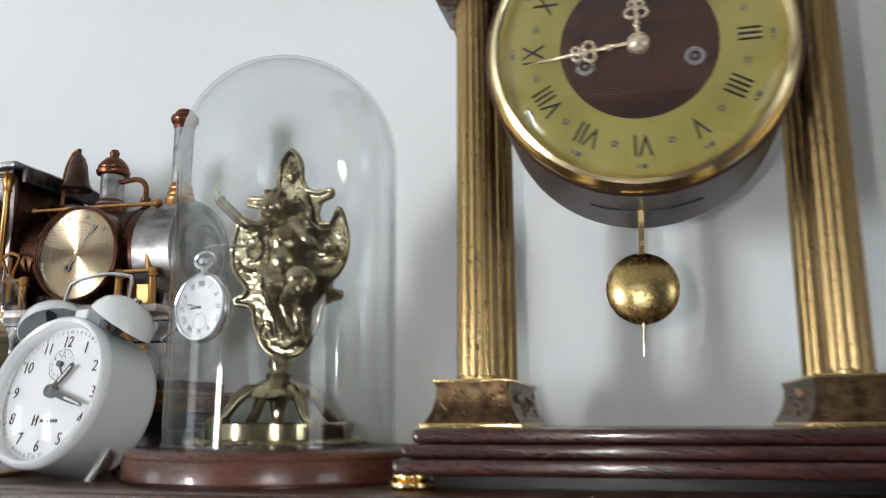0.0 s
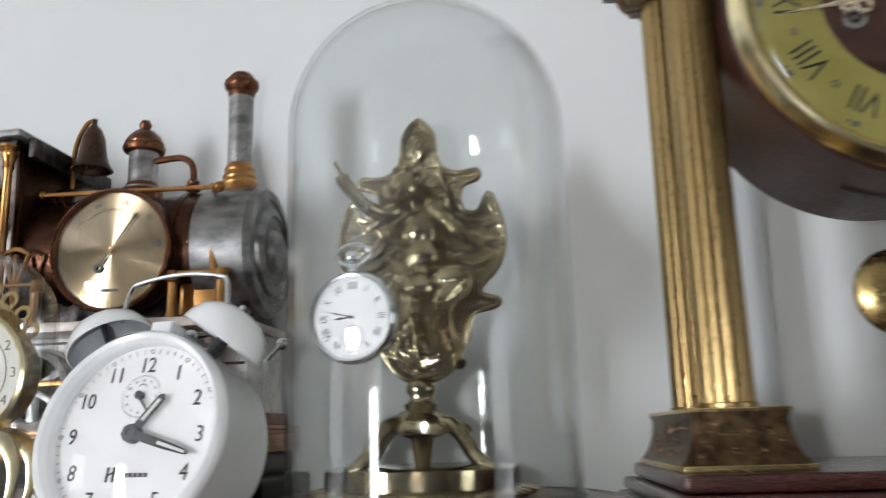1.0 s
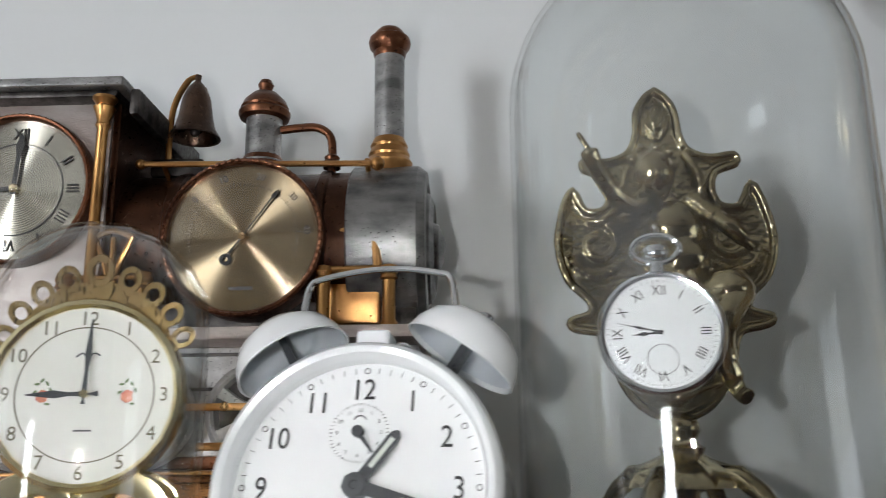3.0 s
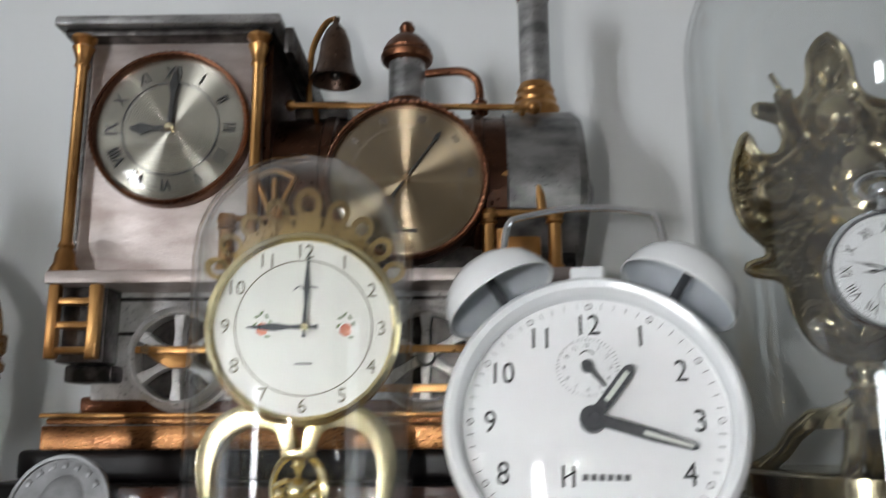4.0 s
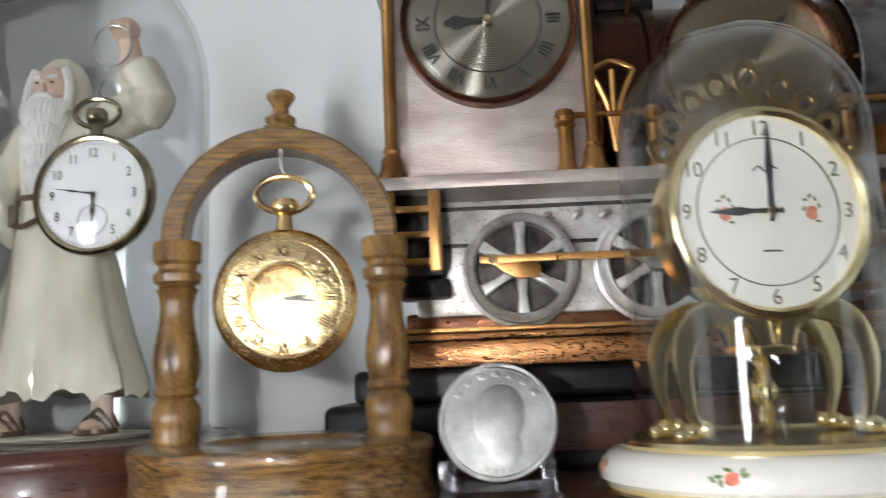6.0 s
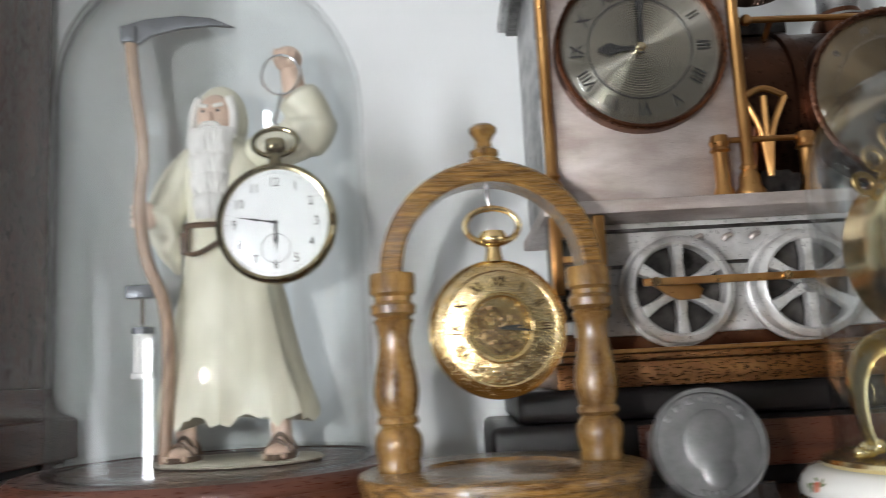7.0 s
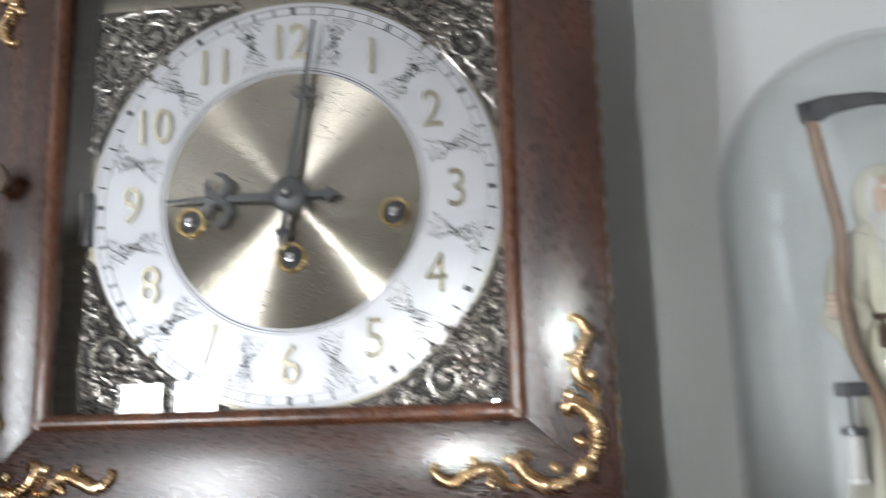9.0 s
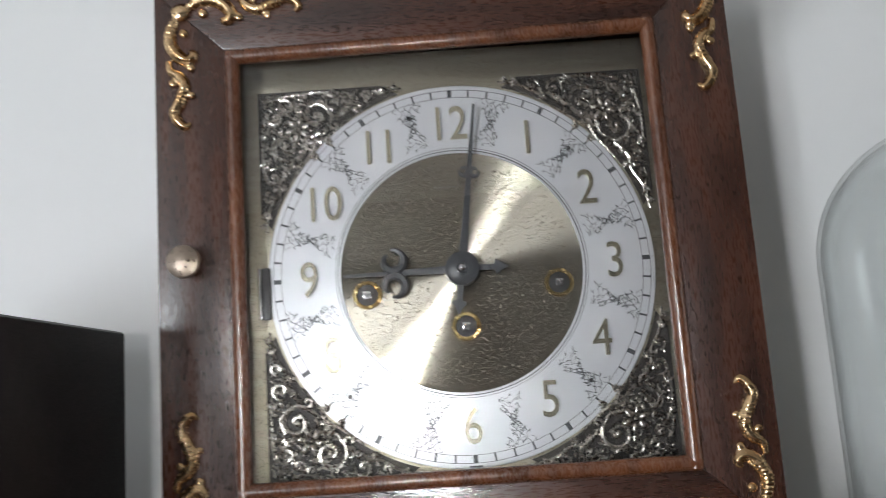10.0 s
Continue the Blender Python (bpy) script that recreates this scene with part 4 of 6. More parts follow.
    P("bell_foot", box(-0.513, -0.486, 0.562, 0.582, 0.2040, 0.2135, 0.0015), IRON, parent=bell)
    # steam dome and pipe
    steam = P("steam_dome", lathe([(0.0125, 0.2050), (0.0120, 0.2120), (0.0096, 0.2140), (0.0094, 0.2150), (0.0094, 0.2365)], 36, at=(-0.4568, 0.57, 0)), PEWTER, "pewter steam dome")
    P("dome_foot", lathe([(0.0135, 0.2030), (0.0130, 0.2095), (0.0105, 0.2140), (0.0097, 0.2155)], 36, at=(-0.4568, 0.57, 0)), COPPER, parent=steam)
    P("dome_cap", lathe([(0.0095, 0.2362), (0.0128, 0.2372), (0.0136, 0.2392), (0.0136, 0.2405), (0.0122, 0.2420), (0.0126, 0.2432), (0.0108, 0.2470), (0.0068, 0.2512), (0.0034, 0.2525), (0.0036, 0.2545), (0.0042, 0.2565), (0.0028, 0.2592), (0, 0.2600)], 36, at=(-0.4568, 0.57, 0)), COPPER, "copper cap with finial", parent=steam)
    P("pipe", tube(curve([(-0.447, 0.568, 0.2300), (-0.436, 0.566, 0.2302), (-0.4275, 0.565, 0.2296), (-0.4215, 0.565, 0.2258), (-0.4195, 0.565, 0.2190), (-0.4195, 0.565, 0.2050)]), 0.0022, 10), COPPER, "bent copper pipe")
    P("pipe_flange", lathe([(0.0045, 0.207), (0.0045, 0.2105), (0.0036, 0.2112), (0.0040, 0.2130), (0.0025, 0.2145)], 20, at=(-0.4195, 0.565, 0)), COPPER)
    # chimney
    stack = P("chimney", lathe([(0.0078, 0.218), (0.0080, 0.2735)], 36, at=(-0.3905, 0.57, 0)), PEWTER, "pewter chimney")
    P("chimney_foot", lathe([(0.0130, 0.2040), (0.0118, 0.2090), (0.0122, 0.2105), (0.0104, 0.2135), (0.0108, 0.2150), (0.0094, 0.2185), (0.0098, 0.2200), (0.0080, 0.2240)], 36, at=(-0.3905, 0.57, 0)), WARM, "copper chimney foot", parent=stack)
    P("chimney_cap", lathe([(0.0080, 0.2700), (0.0088, 0.2725), (0.0086, 0.2735), (0.0108, 0.2765), (0.0114, 0.2790), (0.0108, 0.2812), (0.0086, 0.2826), (0.0080, 0.2845), (0.0060, 0.2868), (0.0, 0.2880)], 36, at=(-0.3905, 0.57, 0)), COPPER, "copper chimney cap", parent=stack)
    # thermometer
    d = new("thermometer_dial")
    d.parent = t
    d.matrix_basis = pose(-0.4548 - o.x, 0.5365 - o.y, 0.1632 - o.z)
    tagged(d, "champagne-coloured brushed thermometer dial")
    R = 0.0380
    part("rim", lathe([(R * 0.93, 0.0), (R * 0.93, 0.0058), (R * 0.945, 0.0066), (R * 0.98, 0.0062), (R, 0.0055), (R * 1.01, 0.003), (R * 1.0, -0.012)], 72, "y"), RIM, d, "browned copper rim")
    part("rope_edge", tube([(R * 0.972 * math.cos(a), -0.0066, R * 0.972 * math.sin(a)) for a in (2 * math.pi * k / 144 for k in range(144))], [0.0006 if k % 2 else 0.0012 for k in range(144)], 6, closed=True), COPPER, d, "beaded edge")
    part("dial_face", disc(R * 0.935, 0.001, 0.0035), GOLD_DIAL, d, "brushed champagne dial")
    for text, a in (("0", -52), ("10", -20), ("20", 14), ("30", 50), ("40", 84)):
        part("numeral", word_bm(text, 0.0032, R * 0.79 * math.sin(radians(a)), R * 0.79 * math.cos(radians(a)), -0.0037, a, 0.0002), GREY_INK, d)
    bm = bmesh.new()
    for k in range(64):
        a = radians(-110 + 220 * k / 63)
        join(bm, moved(box(-0.0001, 0.0001, -0.0038, -0.0035, R * 0.655, R * (0.715 if k % 7 == 0 else 0.690)), Matrix.Rotation(a, 4, "Y")))
    part("scale_marks", bm, GREY_INK, d)
    part("scale_word", box(-0.0055, 0.0055, -0.0037, -0.0035, -R * 0.66, -R * 0.62), GREY_INK, d, "small unreadable printed line")
    pointer(d, "needle", [(0.0007, -0.010), (0.0003, -0.004), (0.0004, R * 0.60), (0.0013, R * 0.62), (0, R * 0.74)], 36, -0.0048, BLACK)
    part("needle_tail", moved(ring(0.0012, 0.0028, 0.0042, 0.0048, 20), Matrix.Translation((-0.0075, 0, -0.0108))), BLACK, d)
    part("hub", disc(0.0017, 0.003, 0.0062, 20), GILT, d)
    crystal(d, R * 0.93, 0.0052, 0.0035)
    # pipework under the smokebox and beside the cab
    for x in (-0.4170, -0.3868):
        P("valve_post", lathe([(0.0045, 0.1197), (0.0040, 0.1225), (0.0030, 0.1240), (0.0030, 0.1420), (0.0042, 0.1430), (0.0036, 0.1445), (0.0044, 0.1465), (0.0036, 0.1490), (0, 0.1500)], 20, at=(x, 0.536, 0)), WARM, "gold valve post")
    P("cross_pipe", tube([(-0.418, 0.536, 0.1475), (-0.386, 0.536, 0.1475)], 0.0018, 10), WARM)
    P("bent_pipe", tube(curve([(-0.4150, 0.540, 0.1660), (-0.4060, 0.5385, 0.1668), (-0.3980, 0.5375, 0.1650), (-0.3935, 0.537, 0.1590), (-0.3920, 0.537, 0.1475)]), 0.0022, 10), WARM)
    P("hot_plate", box(-0.417, -0.392, 0.545, 0.55, 0.1235, 0.164, 0.002), WARM)
    for x in (-0.5350, -0.4985):
        P("valve_post", lathe([(0.0045, 0.1197), (0.0040, 0.1225), (0.0032, 0.1240), (0.0032, 0.1385), (0.0044, 0.1395), (0.0036, 0.1410), (0.0044, 0.1430), (0.0036, 0.1460), (0, 0.1470)], 20, at=(x, 0.5285, 0)), WARM, "gold valve post")
    P("cross_pipe", tube([(-0.535, 0.5285, 0.1440), (-0.4985, 0.5285, 0.1440)], 0.0013, 10), WARM)
    for dx in (-0.009, 0.0, 0.009):
        P("fan_arm", tube(curve([(-0.514, 0.530, 0.128), (-0.514 + dx * 0.3, 0.5295, 0.148), (-0.514 + dx, 0.529, 0.163)]), 0.0014, 8), WARM)
    P("fan_bow", tube(curve([(-0.523, 0.529, 0.163), (-0.514, 0.529, 0.1665), (-0.505, 0.529, 0.163)]), 0.0015, 8), WARM)
    P("lever", tube([(-0.522, 0.532, 0.1197), (-0.519, 0.531, 0.15)], 0.0018, 8), COPPER)


wooden_stand()
locomotive()


# ---- the white twin-bell alarm clock ----
def alarm_clock():
    m = pose(-0.3875, 0.4412, 0.0542, -15.5, 0, -8.6)
    t = thing("alarm_clock", m, "white enamelled twin-bell alarm clock with black numerals", "alarm clock")
    inv = m.inverted()
    R = 0.0492
    part("case", lathe([(0.0432, -0.003), (0.0432, 0.0030), (0.0445, 0.0062), (0.0465, 0.0072), (0.0482, 0.0058), (R, 0.0025), (R, 0.0), (0.0486, -0.0012), (0.0486, -0.037), (0.0475, -0.041), (0.0445, -0.0435), (0, -0.0445)], 96, "y"), WHITE, t, "white enamelled round case")
    part("dial_face", disc(0.0435, -0.0032, -0.0022), CARD, t, "white dial")
    numerals(t, ARABIC, 0.0338, 0.0073, 0.0020, BLACK, False, 0.0003, 0.86)
    ticks(t, "minute_marks", 60, 0.0395, 0.0415, 0.00022, 0.0021, GREY_INK, skip=5)
    bm = bmesh.new()
    for k in range(12):
        join(bm, moved(ring(0.0008, 0.0011, -0.0024, -0.0019, 16), Matrix.Translation((0.0405 * math.sin(radians(30 * k)), 0, 0.0405 * math.cos(radians(30 * k))))))
    part("hour_dots", bm, GREY_INK, t)
    sub = new("alarm_dial")
    sub.parent = t
    sub.matrix_basis = pose(-0.0012, 0, 0.0185)
    ticks(sub, "alarm_marks", 48, 0.0096, 0.0104, 0.00018, 0.0021, GREY_INK, heavy=4)
    numerals(sub, ARABIC, 0.0078, 0.0013, 0.0020, GREY_INK, False, 0.0002)
    part("arrow", tube(spiral(0, 0.0035, 0.0024, 0.0024, 0.4, 2.7, 0.0020, 10), 0.00025, 6), GREY_INK, sub)
    pointer(sub, "alarm_hand", [(0.0006, -0.001), (0.0007, 0.004), (0.0004, 0.0092)], 142, 0.0005, GREYLAC)
    part("alarm_hub", disc(0.0020, -0.0022, 0.0004, 24), GREYLAC, sub)
    hour = pointer(t, "hour_hand", [(0.0021, -0.004), (0.0021, 0.019), (0.0018, 0.021), (0.0005, 0.0225)], 37, -0.0006, GREYLAC, 0.0006)
    part("lume", prism([(-0.0008, 0.0075), (0.0008, 0.0075), (0.0008, 0.0195), (-0.0008, 0.0195)], -0.0014, -0.0011, m=Matrix.Rotation(radians(37), 4, "Y")), LUME, hour)
    mi = pointer(t, "minute_hand", [(0.0021, -0.004), (0.0020, 0.020), (0.0012, 0.032), (0.0004, 0.0335)], 107, -0.0018, GREYLAC, 0.0006)
    part("lume", prism([(-0.0008, 0.0165), (0.0008, 0.0165), (0.0006, 0.032), (-0.0006, 0.032)], -0.0026, -0.0023, m=Matrix.Rotation(radians(107), 4, "Y")), LUME, mi)
    part("hub", lathe([(0.0042, -0.002), (0.0042, 0.0022), (0.0036, 0.0028), (0.0016, 0.0030), (0.0012, 0.0024), (0, 0.0022)], 28, "y"), GREYLAC, t)
    bm = bmesh.new()
    box(-0.0105, -0.0096, 0.0018, 0.0022, -0.0212, -0.0145, bm=bm)
    box(-0.0072, -0.0063, 0.0018, 0.0022, -0.0212, -0.0145, bm=bm)
    join(bm, moved(box(-0.0026, 0.0026, 0.0018, 0.0022, -0.0003, 0.0003), pose(-0.0083, 0, -0.0175, 0, -30, 0)))
    part("maker_mark", bm, BLACK, t, "black printed mark")
    bm = bmesh.new()
    for k in range(6):
        box(-0.0040 + 0.0026 * k, -0.0021 + 0.0026 * k, 0.0018, 0.0022, -0.0191, -0.0172, bm=bm)
    part("maker_line", bm, GREY_INK, t)
    part("small_print", box(-0.0055, -0.0025, 0.0019, 0.0022, -0.0388, -0.0384), GREY_INK, t)
    part("small_print", box(0.0035, 0.0065, 0.0019, 0.0022, -0.0388, -0.0384), GREY_INK, t)
    bulge = [(r, 0.003 + math.sqrt(0.085 ** 2 - r * r) - 0.07309) for r in (0.0434, 0.040, 0.036, 0.032, 0.028, 0.024, 0.020, 0.016, 0.012, 0.008, 0.004, 0.0)]
    ob = part("glass", lathe(bulge + [(r, h - 0.0009) for r, h in reversed(bulge)], 64, "y", closed=True), CRYSTAL, t, "clear domed glass")
    ob.visible_shadow = False
    for s in (-1, 1):
        bell_m = Matrix.Translation((s * 0.0318, 0.011, 0.0490)) @ Matrix.Rotation(s * radians(31), 4, "Y")
        bell = part("bell", moved(lathe([(0.0, 0.0158), (0.006, 0.0154), (0.0130, 0.0130), (0.0182, 0.0086), (0.0210, 0.0030), (0.0220, -0.0016), (0.0214, -0.0018), (0.0203, 0.0025), (0.0175, 0.0074), (0.0125, 0.0114), (0, 0.0140)], 56), bell_m), WHITE, t, "white enamelled bell")
        # inner surface of the bell, greyer than its outside
        part("bell_inside", moved(lathe([(0.0212, -0.0006), (0.0200, 0.0024), (0.0172, 0.0070), (0.0120, 0.0108), (0, 0.0134)], 48), bell_m), BELL_GREY, bell, "grey inside of the bell")
        part("bell_post", moved(box(-0.0016, 0.0016, -0.0035, 0.0035, -0.014, 0.0125, 0.0006), bell_m), GREYLAC, bell)
        part("bell_nut", moved(lathe([(0.0030, 0.0156), (0.0030, 0.0170), (0.0024, 0.0178), (0, 0.0180)], 16), bell_m), CHROME, bell)
    part("hammer_cover", box(-0.0062, 0.0062, 0.004, 0.016, 0.0475, 0.0575, 0.0018, seg=3), WHITE, t, "white button between the bells")
    part("hammer", tube([(0.004, 0.018, 0.045), (0.0075, 0.018, 0.0535)], [0.0014, 0.0034], 12), STEEL, t)
    ball((0.0078, 0.018, 0.0540), 0.0036, bm := bmesh.new())
    part("hammer_head", bm, STEEL, t)
    part("handle", tube(curve([(-0.0310, 0.013, 0.062), (-0.0308, 0.013, 0.0720), (-0.0296, 0.013, 0.0800), (-0.0255, 0.013, 0.0832), (-0.008, 0.013, 0.0862), (0.008, 0.013, 0.0862), (0.0215, 0.013, 0.0838), (0.0258, 0.013, 0.0818), (0.0280, 0.013, 0.0740), (0.0295, 0.013, 0.062)], 5), 0.0013, 10), CHROME, t, "thin chrome carrying handle")
    part("key", ball((0.0415, 0.050, 0.0600), 0.0034), CHROME, t, "round chrome knob at the back")
    part("key_stem", tube([(0.0395, 0.040, 0.047), (0.0415, 0.050, 0.0600)], 0.0014, 8), CHROME, t)
    for a, b in (((-0.3390, 0.4365, 0.0170), (-0.3325, 0.4120, 0.0008)), ((-0.4200, 0.4460, 0.0170), (-0.4300, 0.4225, 0.0008)), ((-0.376, 0.478, 0.020), (-0.374, 0.492, 0.0008))):
        part("leg", tube([inv @ Vector(a), inv @ Vector(b)], [0.0036, 0.0022], 12), CHROME, t, "tapered chrome leg")


alarm_clock()


# ---- the little clock under its own dome, with a turning pendulum ----
def flower(parent, a, r, z, tilt):
    """A printed rose with leaves on a round base, at the angle a."""
    m = Matrix.Rotation(a, 4, "Z") @ Matrix.Translation((0, -r, z)) @ Matrix.Rotation(tilt, 4, "X")
    rng = random.Random(int(a * 100))
    bm = bmesh.new()
    for k in range(7):
        b = k * 0.9
        ball((0.0011 * math.cos(b) * (k > 0), 0, 0.0009 * math.sin(b) * (k > 0)), (0.0013, 0.00025, 0.0011), bm, sub=1)
    part("rose", moved(bm, m), ROSE, parent, "painted orange-red rose")
    bm = bmesh.new()
    for k, (x, z2) in enumerate(((-0.0036, 0.0006), (-0.0030, -0.0010), (0.0034, 0.0010), (-0.0052, -0.0002), (0.0026, 0.0020), (-0.0012, 0.0024))):
        ball((x, 0, z2), (0.0014, 0.0002, 0.0006), bm, Matrix.Rotation(k * 1.3, 4, "Y"), 1)
    part("leaves", moved(bm, m), LEAF, parent, "painted green leaves")


def dome_clock():
    m = pose(-0.4868, 0.4625, 0, 0, 0, 9)
    t = thing("anniversary_clock", m, "brass torsion clock on flowered porcelain under a glass dome", "clock")
    base = part("brass_foot", lathe([(0, 0), (0.0500, 0), (0.0528, 0.0012), (0.0532, 0.0030), (0.0515, 0.0042), (0.0508, 0.0048), (0, 0.0048)], 96), LACQUER, t, "polished brass foot ring")
    china = part("porcelain_ring", lathe([(0.0508, 0.0046), (0.0522, 0.0060), (0.0524, 0.0085), (0.0512, 0.0115), (0.0485, 0.0140), (0.0450, 0.0150), (0.040, 0.0152), (0, 0.0152)], 96), PORCELAIN, t, "white porcelain ring with painted roses")
    for a in (-38, 40, 115, 190, 265):
        flower(china, radians(a), 0.0521, 0.0098, radians(-16))
    part("brass_tray", lathe([(0, 0.0150), (0.0445, 0.0150), (0.0450, 0.0162), (0.0440, 0.0175), (0.0418, 0.0178), (0.0412, 0.0168), (0, 0.0168)], 96), LACQUER, t, "polished brass tray")
    ob = part("glass_dome", lathe(dome_profile(0.0395, 0.1505, 0.0018, 0.0168), 80, closed=True), GLASS, t, "clear glass dome")
    ob.visible_shadow = False
    fy, cz = -0.0125, 0.0857
    d = new("dial")
    d.parent = t
    d.matrix_basis = pose(0.0008, fy, cz)
    part("dial_face", disc(0.0312, -0.001, 0.0006), CREAM, d, "cream dial with printed roses")
    part("bezel", lathe([(0.0303, 0), (0.0303, 0.0022), (0.0315, 0.0034), (0.0332, 0.0026), (0.0338, 0.0005), (0.0338, -0.0055), (0.0303, -0.0055)], 96, "y", closed=True, ribs=120, rib=0.006), LACQUER, d, "polished brass bezel")
    numerals(d, ARABIC, 0.0266, 0.0048, -0.0007, OLIVEINK, False, 0.0002, 0.95)
    part("inner_line", ring(0.0231, 0.0235, 0.0004, 0.0009, 64), OLIVEINK, d)
    for s in (-1, 1):
        bm = bmesh.new()
        for k in range(7):
            b = k * 0.9
            ball((s * 0.0142 + 0.0011 * math.cos(b) * (k > 0), -0.0007, -0.0008 + 0.0011 * math.sin(b) * (k > 0)), (0.0013, 0.00025, 0.0013), bm, sub=1)
        part("rose", bm, ROSE, d, "printed red rose")
        bm = bmesh.new()
        for k, (x, z) in enumerate(((-0.002, 0.0034), (0.0014, 0.0036), (-0.0004, 0.0046), (0.0018, -0.0034), (0.0026, 0.0014), (-0.0026, 0.0006))):
            ball((s * 0.0142 + x, -0.0007, z), (0.0011, 0.0002, 0.0005), bm, Matrix.Rotation(k * 1.1, 4, "Y"), 1)
        part("leaves", bm, LEAF, d, "printed green leaves")
    part("small_print", box(-0.0030, 0.0030, -0.0008, -0.0005, -0.0128, -0.0122), GREY_INK, d)
    part("maker_line", tube(curve([(-0.0040, -0.0007, 0.0128), (-0.002, -0.0007, 0.0142), (0.000, -0.0007, 0.0126), (0.002, -0.0007, 0.0142), (0.0042, -0.0007, 0.0134)]), 0.0003, 5), GREY_INK, d)
    pointer(d, "hour_hand", [(0.0010, -0.0045), (0.0003, -0.002), (0.0010, 0), (0.0006, 0.005), (0.0014, 0.010), (0.0002, 0.0195)], -91, -0.0013, GREYLAC, label="dark slim hand")
    pointer(d, "minute_hand", [(0.0008, -0.0035), (0.0003, -0.002), (0.0009, 0), (0.0006, 0.008), (0.0011, 0.014), (0.0002, 0.0262)], 2, -0.0020, GREYLAC)
    part("hub", disc(0.0014, 0.0006, 0.0030, 20), LACQUER, d)
    part("movement", moved(disc(0.0290, -0.024, -0.0055, 48), Matrix()), LACQUER, d, "brass movement case")
    # pierced crest behind the dial
    crest = bmesh.new()
    loops = [(0, 0.0452, 0.0050), (14.5, 0.0432, 0.0042), (28, 0.0412, 0.0041), (42, 0.0392, 0.0040), (56, 0.0372, 0.0038)]
    for deg, c, q in loops + [(-k, c, q) for k, c, q in loops[1:]]:
        a = radians(deg)
        join(crest, moved(ring(q * 0.52, q, 0.0003, 0.0013, 24, bevel=0.0002), Matrix.Rotation(a, 4, "Y") @ Matrix.Translation((0, 0, c)) @ Matrix.Diagonal((1, 1, 1.25, 1))))
    edge = lambda d: 0.0412 - 0.0000028 * d * d
    sector = [(0.0290 * math.sin(radians(k)), 0.0290 * math.cos(radians(k))) for k in range(-66, 67, 6)] + [(edge(k) * math.sin(radians(k)), edge(k) * math.cos(radians(k))) for k in range(66, -67, -6)]
    prism(sector, -0.0012, -0.0002, crest)
    moved(crest, Matrix.Translation((0, 0.006, 0)))
    part("crest", crest, COLUMN, d, "pierced dull brass crest")
    # arched legs, two each side, in flat strip
    for s in (-1, 1):
        for y in (-0.0105, 0.0095):
            mid = curve([(s * 0.0030, 0, 0.0440), (s * 0.0060, 0, 0.0530), (s * 0.0145, 0, 0.0560), (s * 0.0250, 0, 0.0520), (s * 0.0300, 0, 0.0420), (s * 0.0296, 0, 0.0300), (s * 0.0268, 0, 0.0205)], 5)
            outer, inner = [], []
            for i, p in enumerate(mid):
                q = mid[min(i + 1, len(mid) - 1)] - mid[max(i - 1, 0)]
                nrm = Vector((q.z, 0, -q.x)).normalized()
                w = 0.0014 + 0.0026 * math.sin(math.pi * min(1, (i + 4) / len(mid)))
                outer.append((p.x + nrm.x * w, p.z + nrm.z * w))
                inner.append((p.x - nrm.x * w, p.z - nrm.z * w))
            leg = part("leg", prism(outer + inner[::-1], y - 0.0014, y + 0.0014, bevel=0.0004), LACQUER, t, "arched flat brass leg")
            ball((s * 0.0290, y, 0.0198), (0.0036, 0.0034, 0.0030), bm := bmesh.new())
            ball((s * 0.0325, y - 0.001, 0.0190), (0.0028, 0.0028, 0.0022), bm)
            ball((s * 0.0245, y, 0.0205), (0.0022, 0.0022, 0.0026), bm)
            part("toe", bm, LACQUER, leg, "rounded brass toe")
    part("bridge", box(-0.006, 0.006, -0.012, 0.012, 0.0415, 0.0450, 0.001), LACQUER, t)
    part("stem", tube([(0, 0, 0.042), (0, 0, 0.0168)], 0.0009, 8), LACQUER, t)
    pen = new("pendulum")
    pen.parent = t
    pen.matrix_basis = pose(0, 0, 0.0305)
    tagged(pen, "turning brass ring pendulum")
    part("ring", tube([(0.0125 * math.cos(a), 0, 0.0125 * math.sin(a)) for a in (2 * math.pi * k / 40 for k in range(40))], 0.0015, 8, closed=True), LACQUER, pen)
    part("bob", ball((0, 0, 0), (0.0048, 0.0048, 0.0048)), LACQUER, pen)
    part("spindle", lathe([(0, -0.0110), (0.0022, -0.0110), (0.0026, -0.007), (0.0014, -0.004), (0.0014, 0.006), (0.0026, 0.0085), (0.0018, 0.0120), (0, 0.0125)], 16), LACQUER, pen)
    for s in (-1, 1):
        part("arm", tube(curve([(s * 0.004, 0, 0.0005), (s * 0.007, 0.002, 0.003), (s * 0.0105, 0.0, 0.0015), (s * 0.0125, 0, 0)]), 0.0011, 7), LACQUER, pen)
        part("weight", ball((s * 0.0085, 0.0, -0.0015), (0.0026, 0.0026, 0.0026)), LACQUER, pen)
    return pen


TORSION = dome_clock()


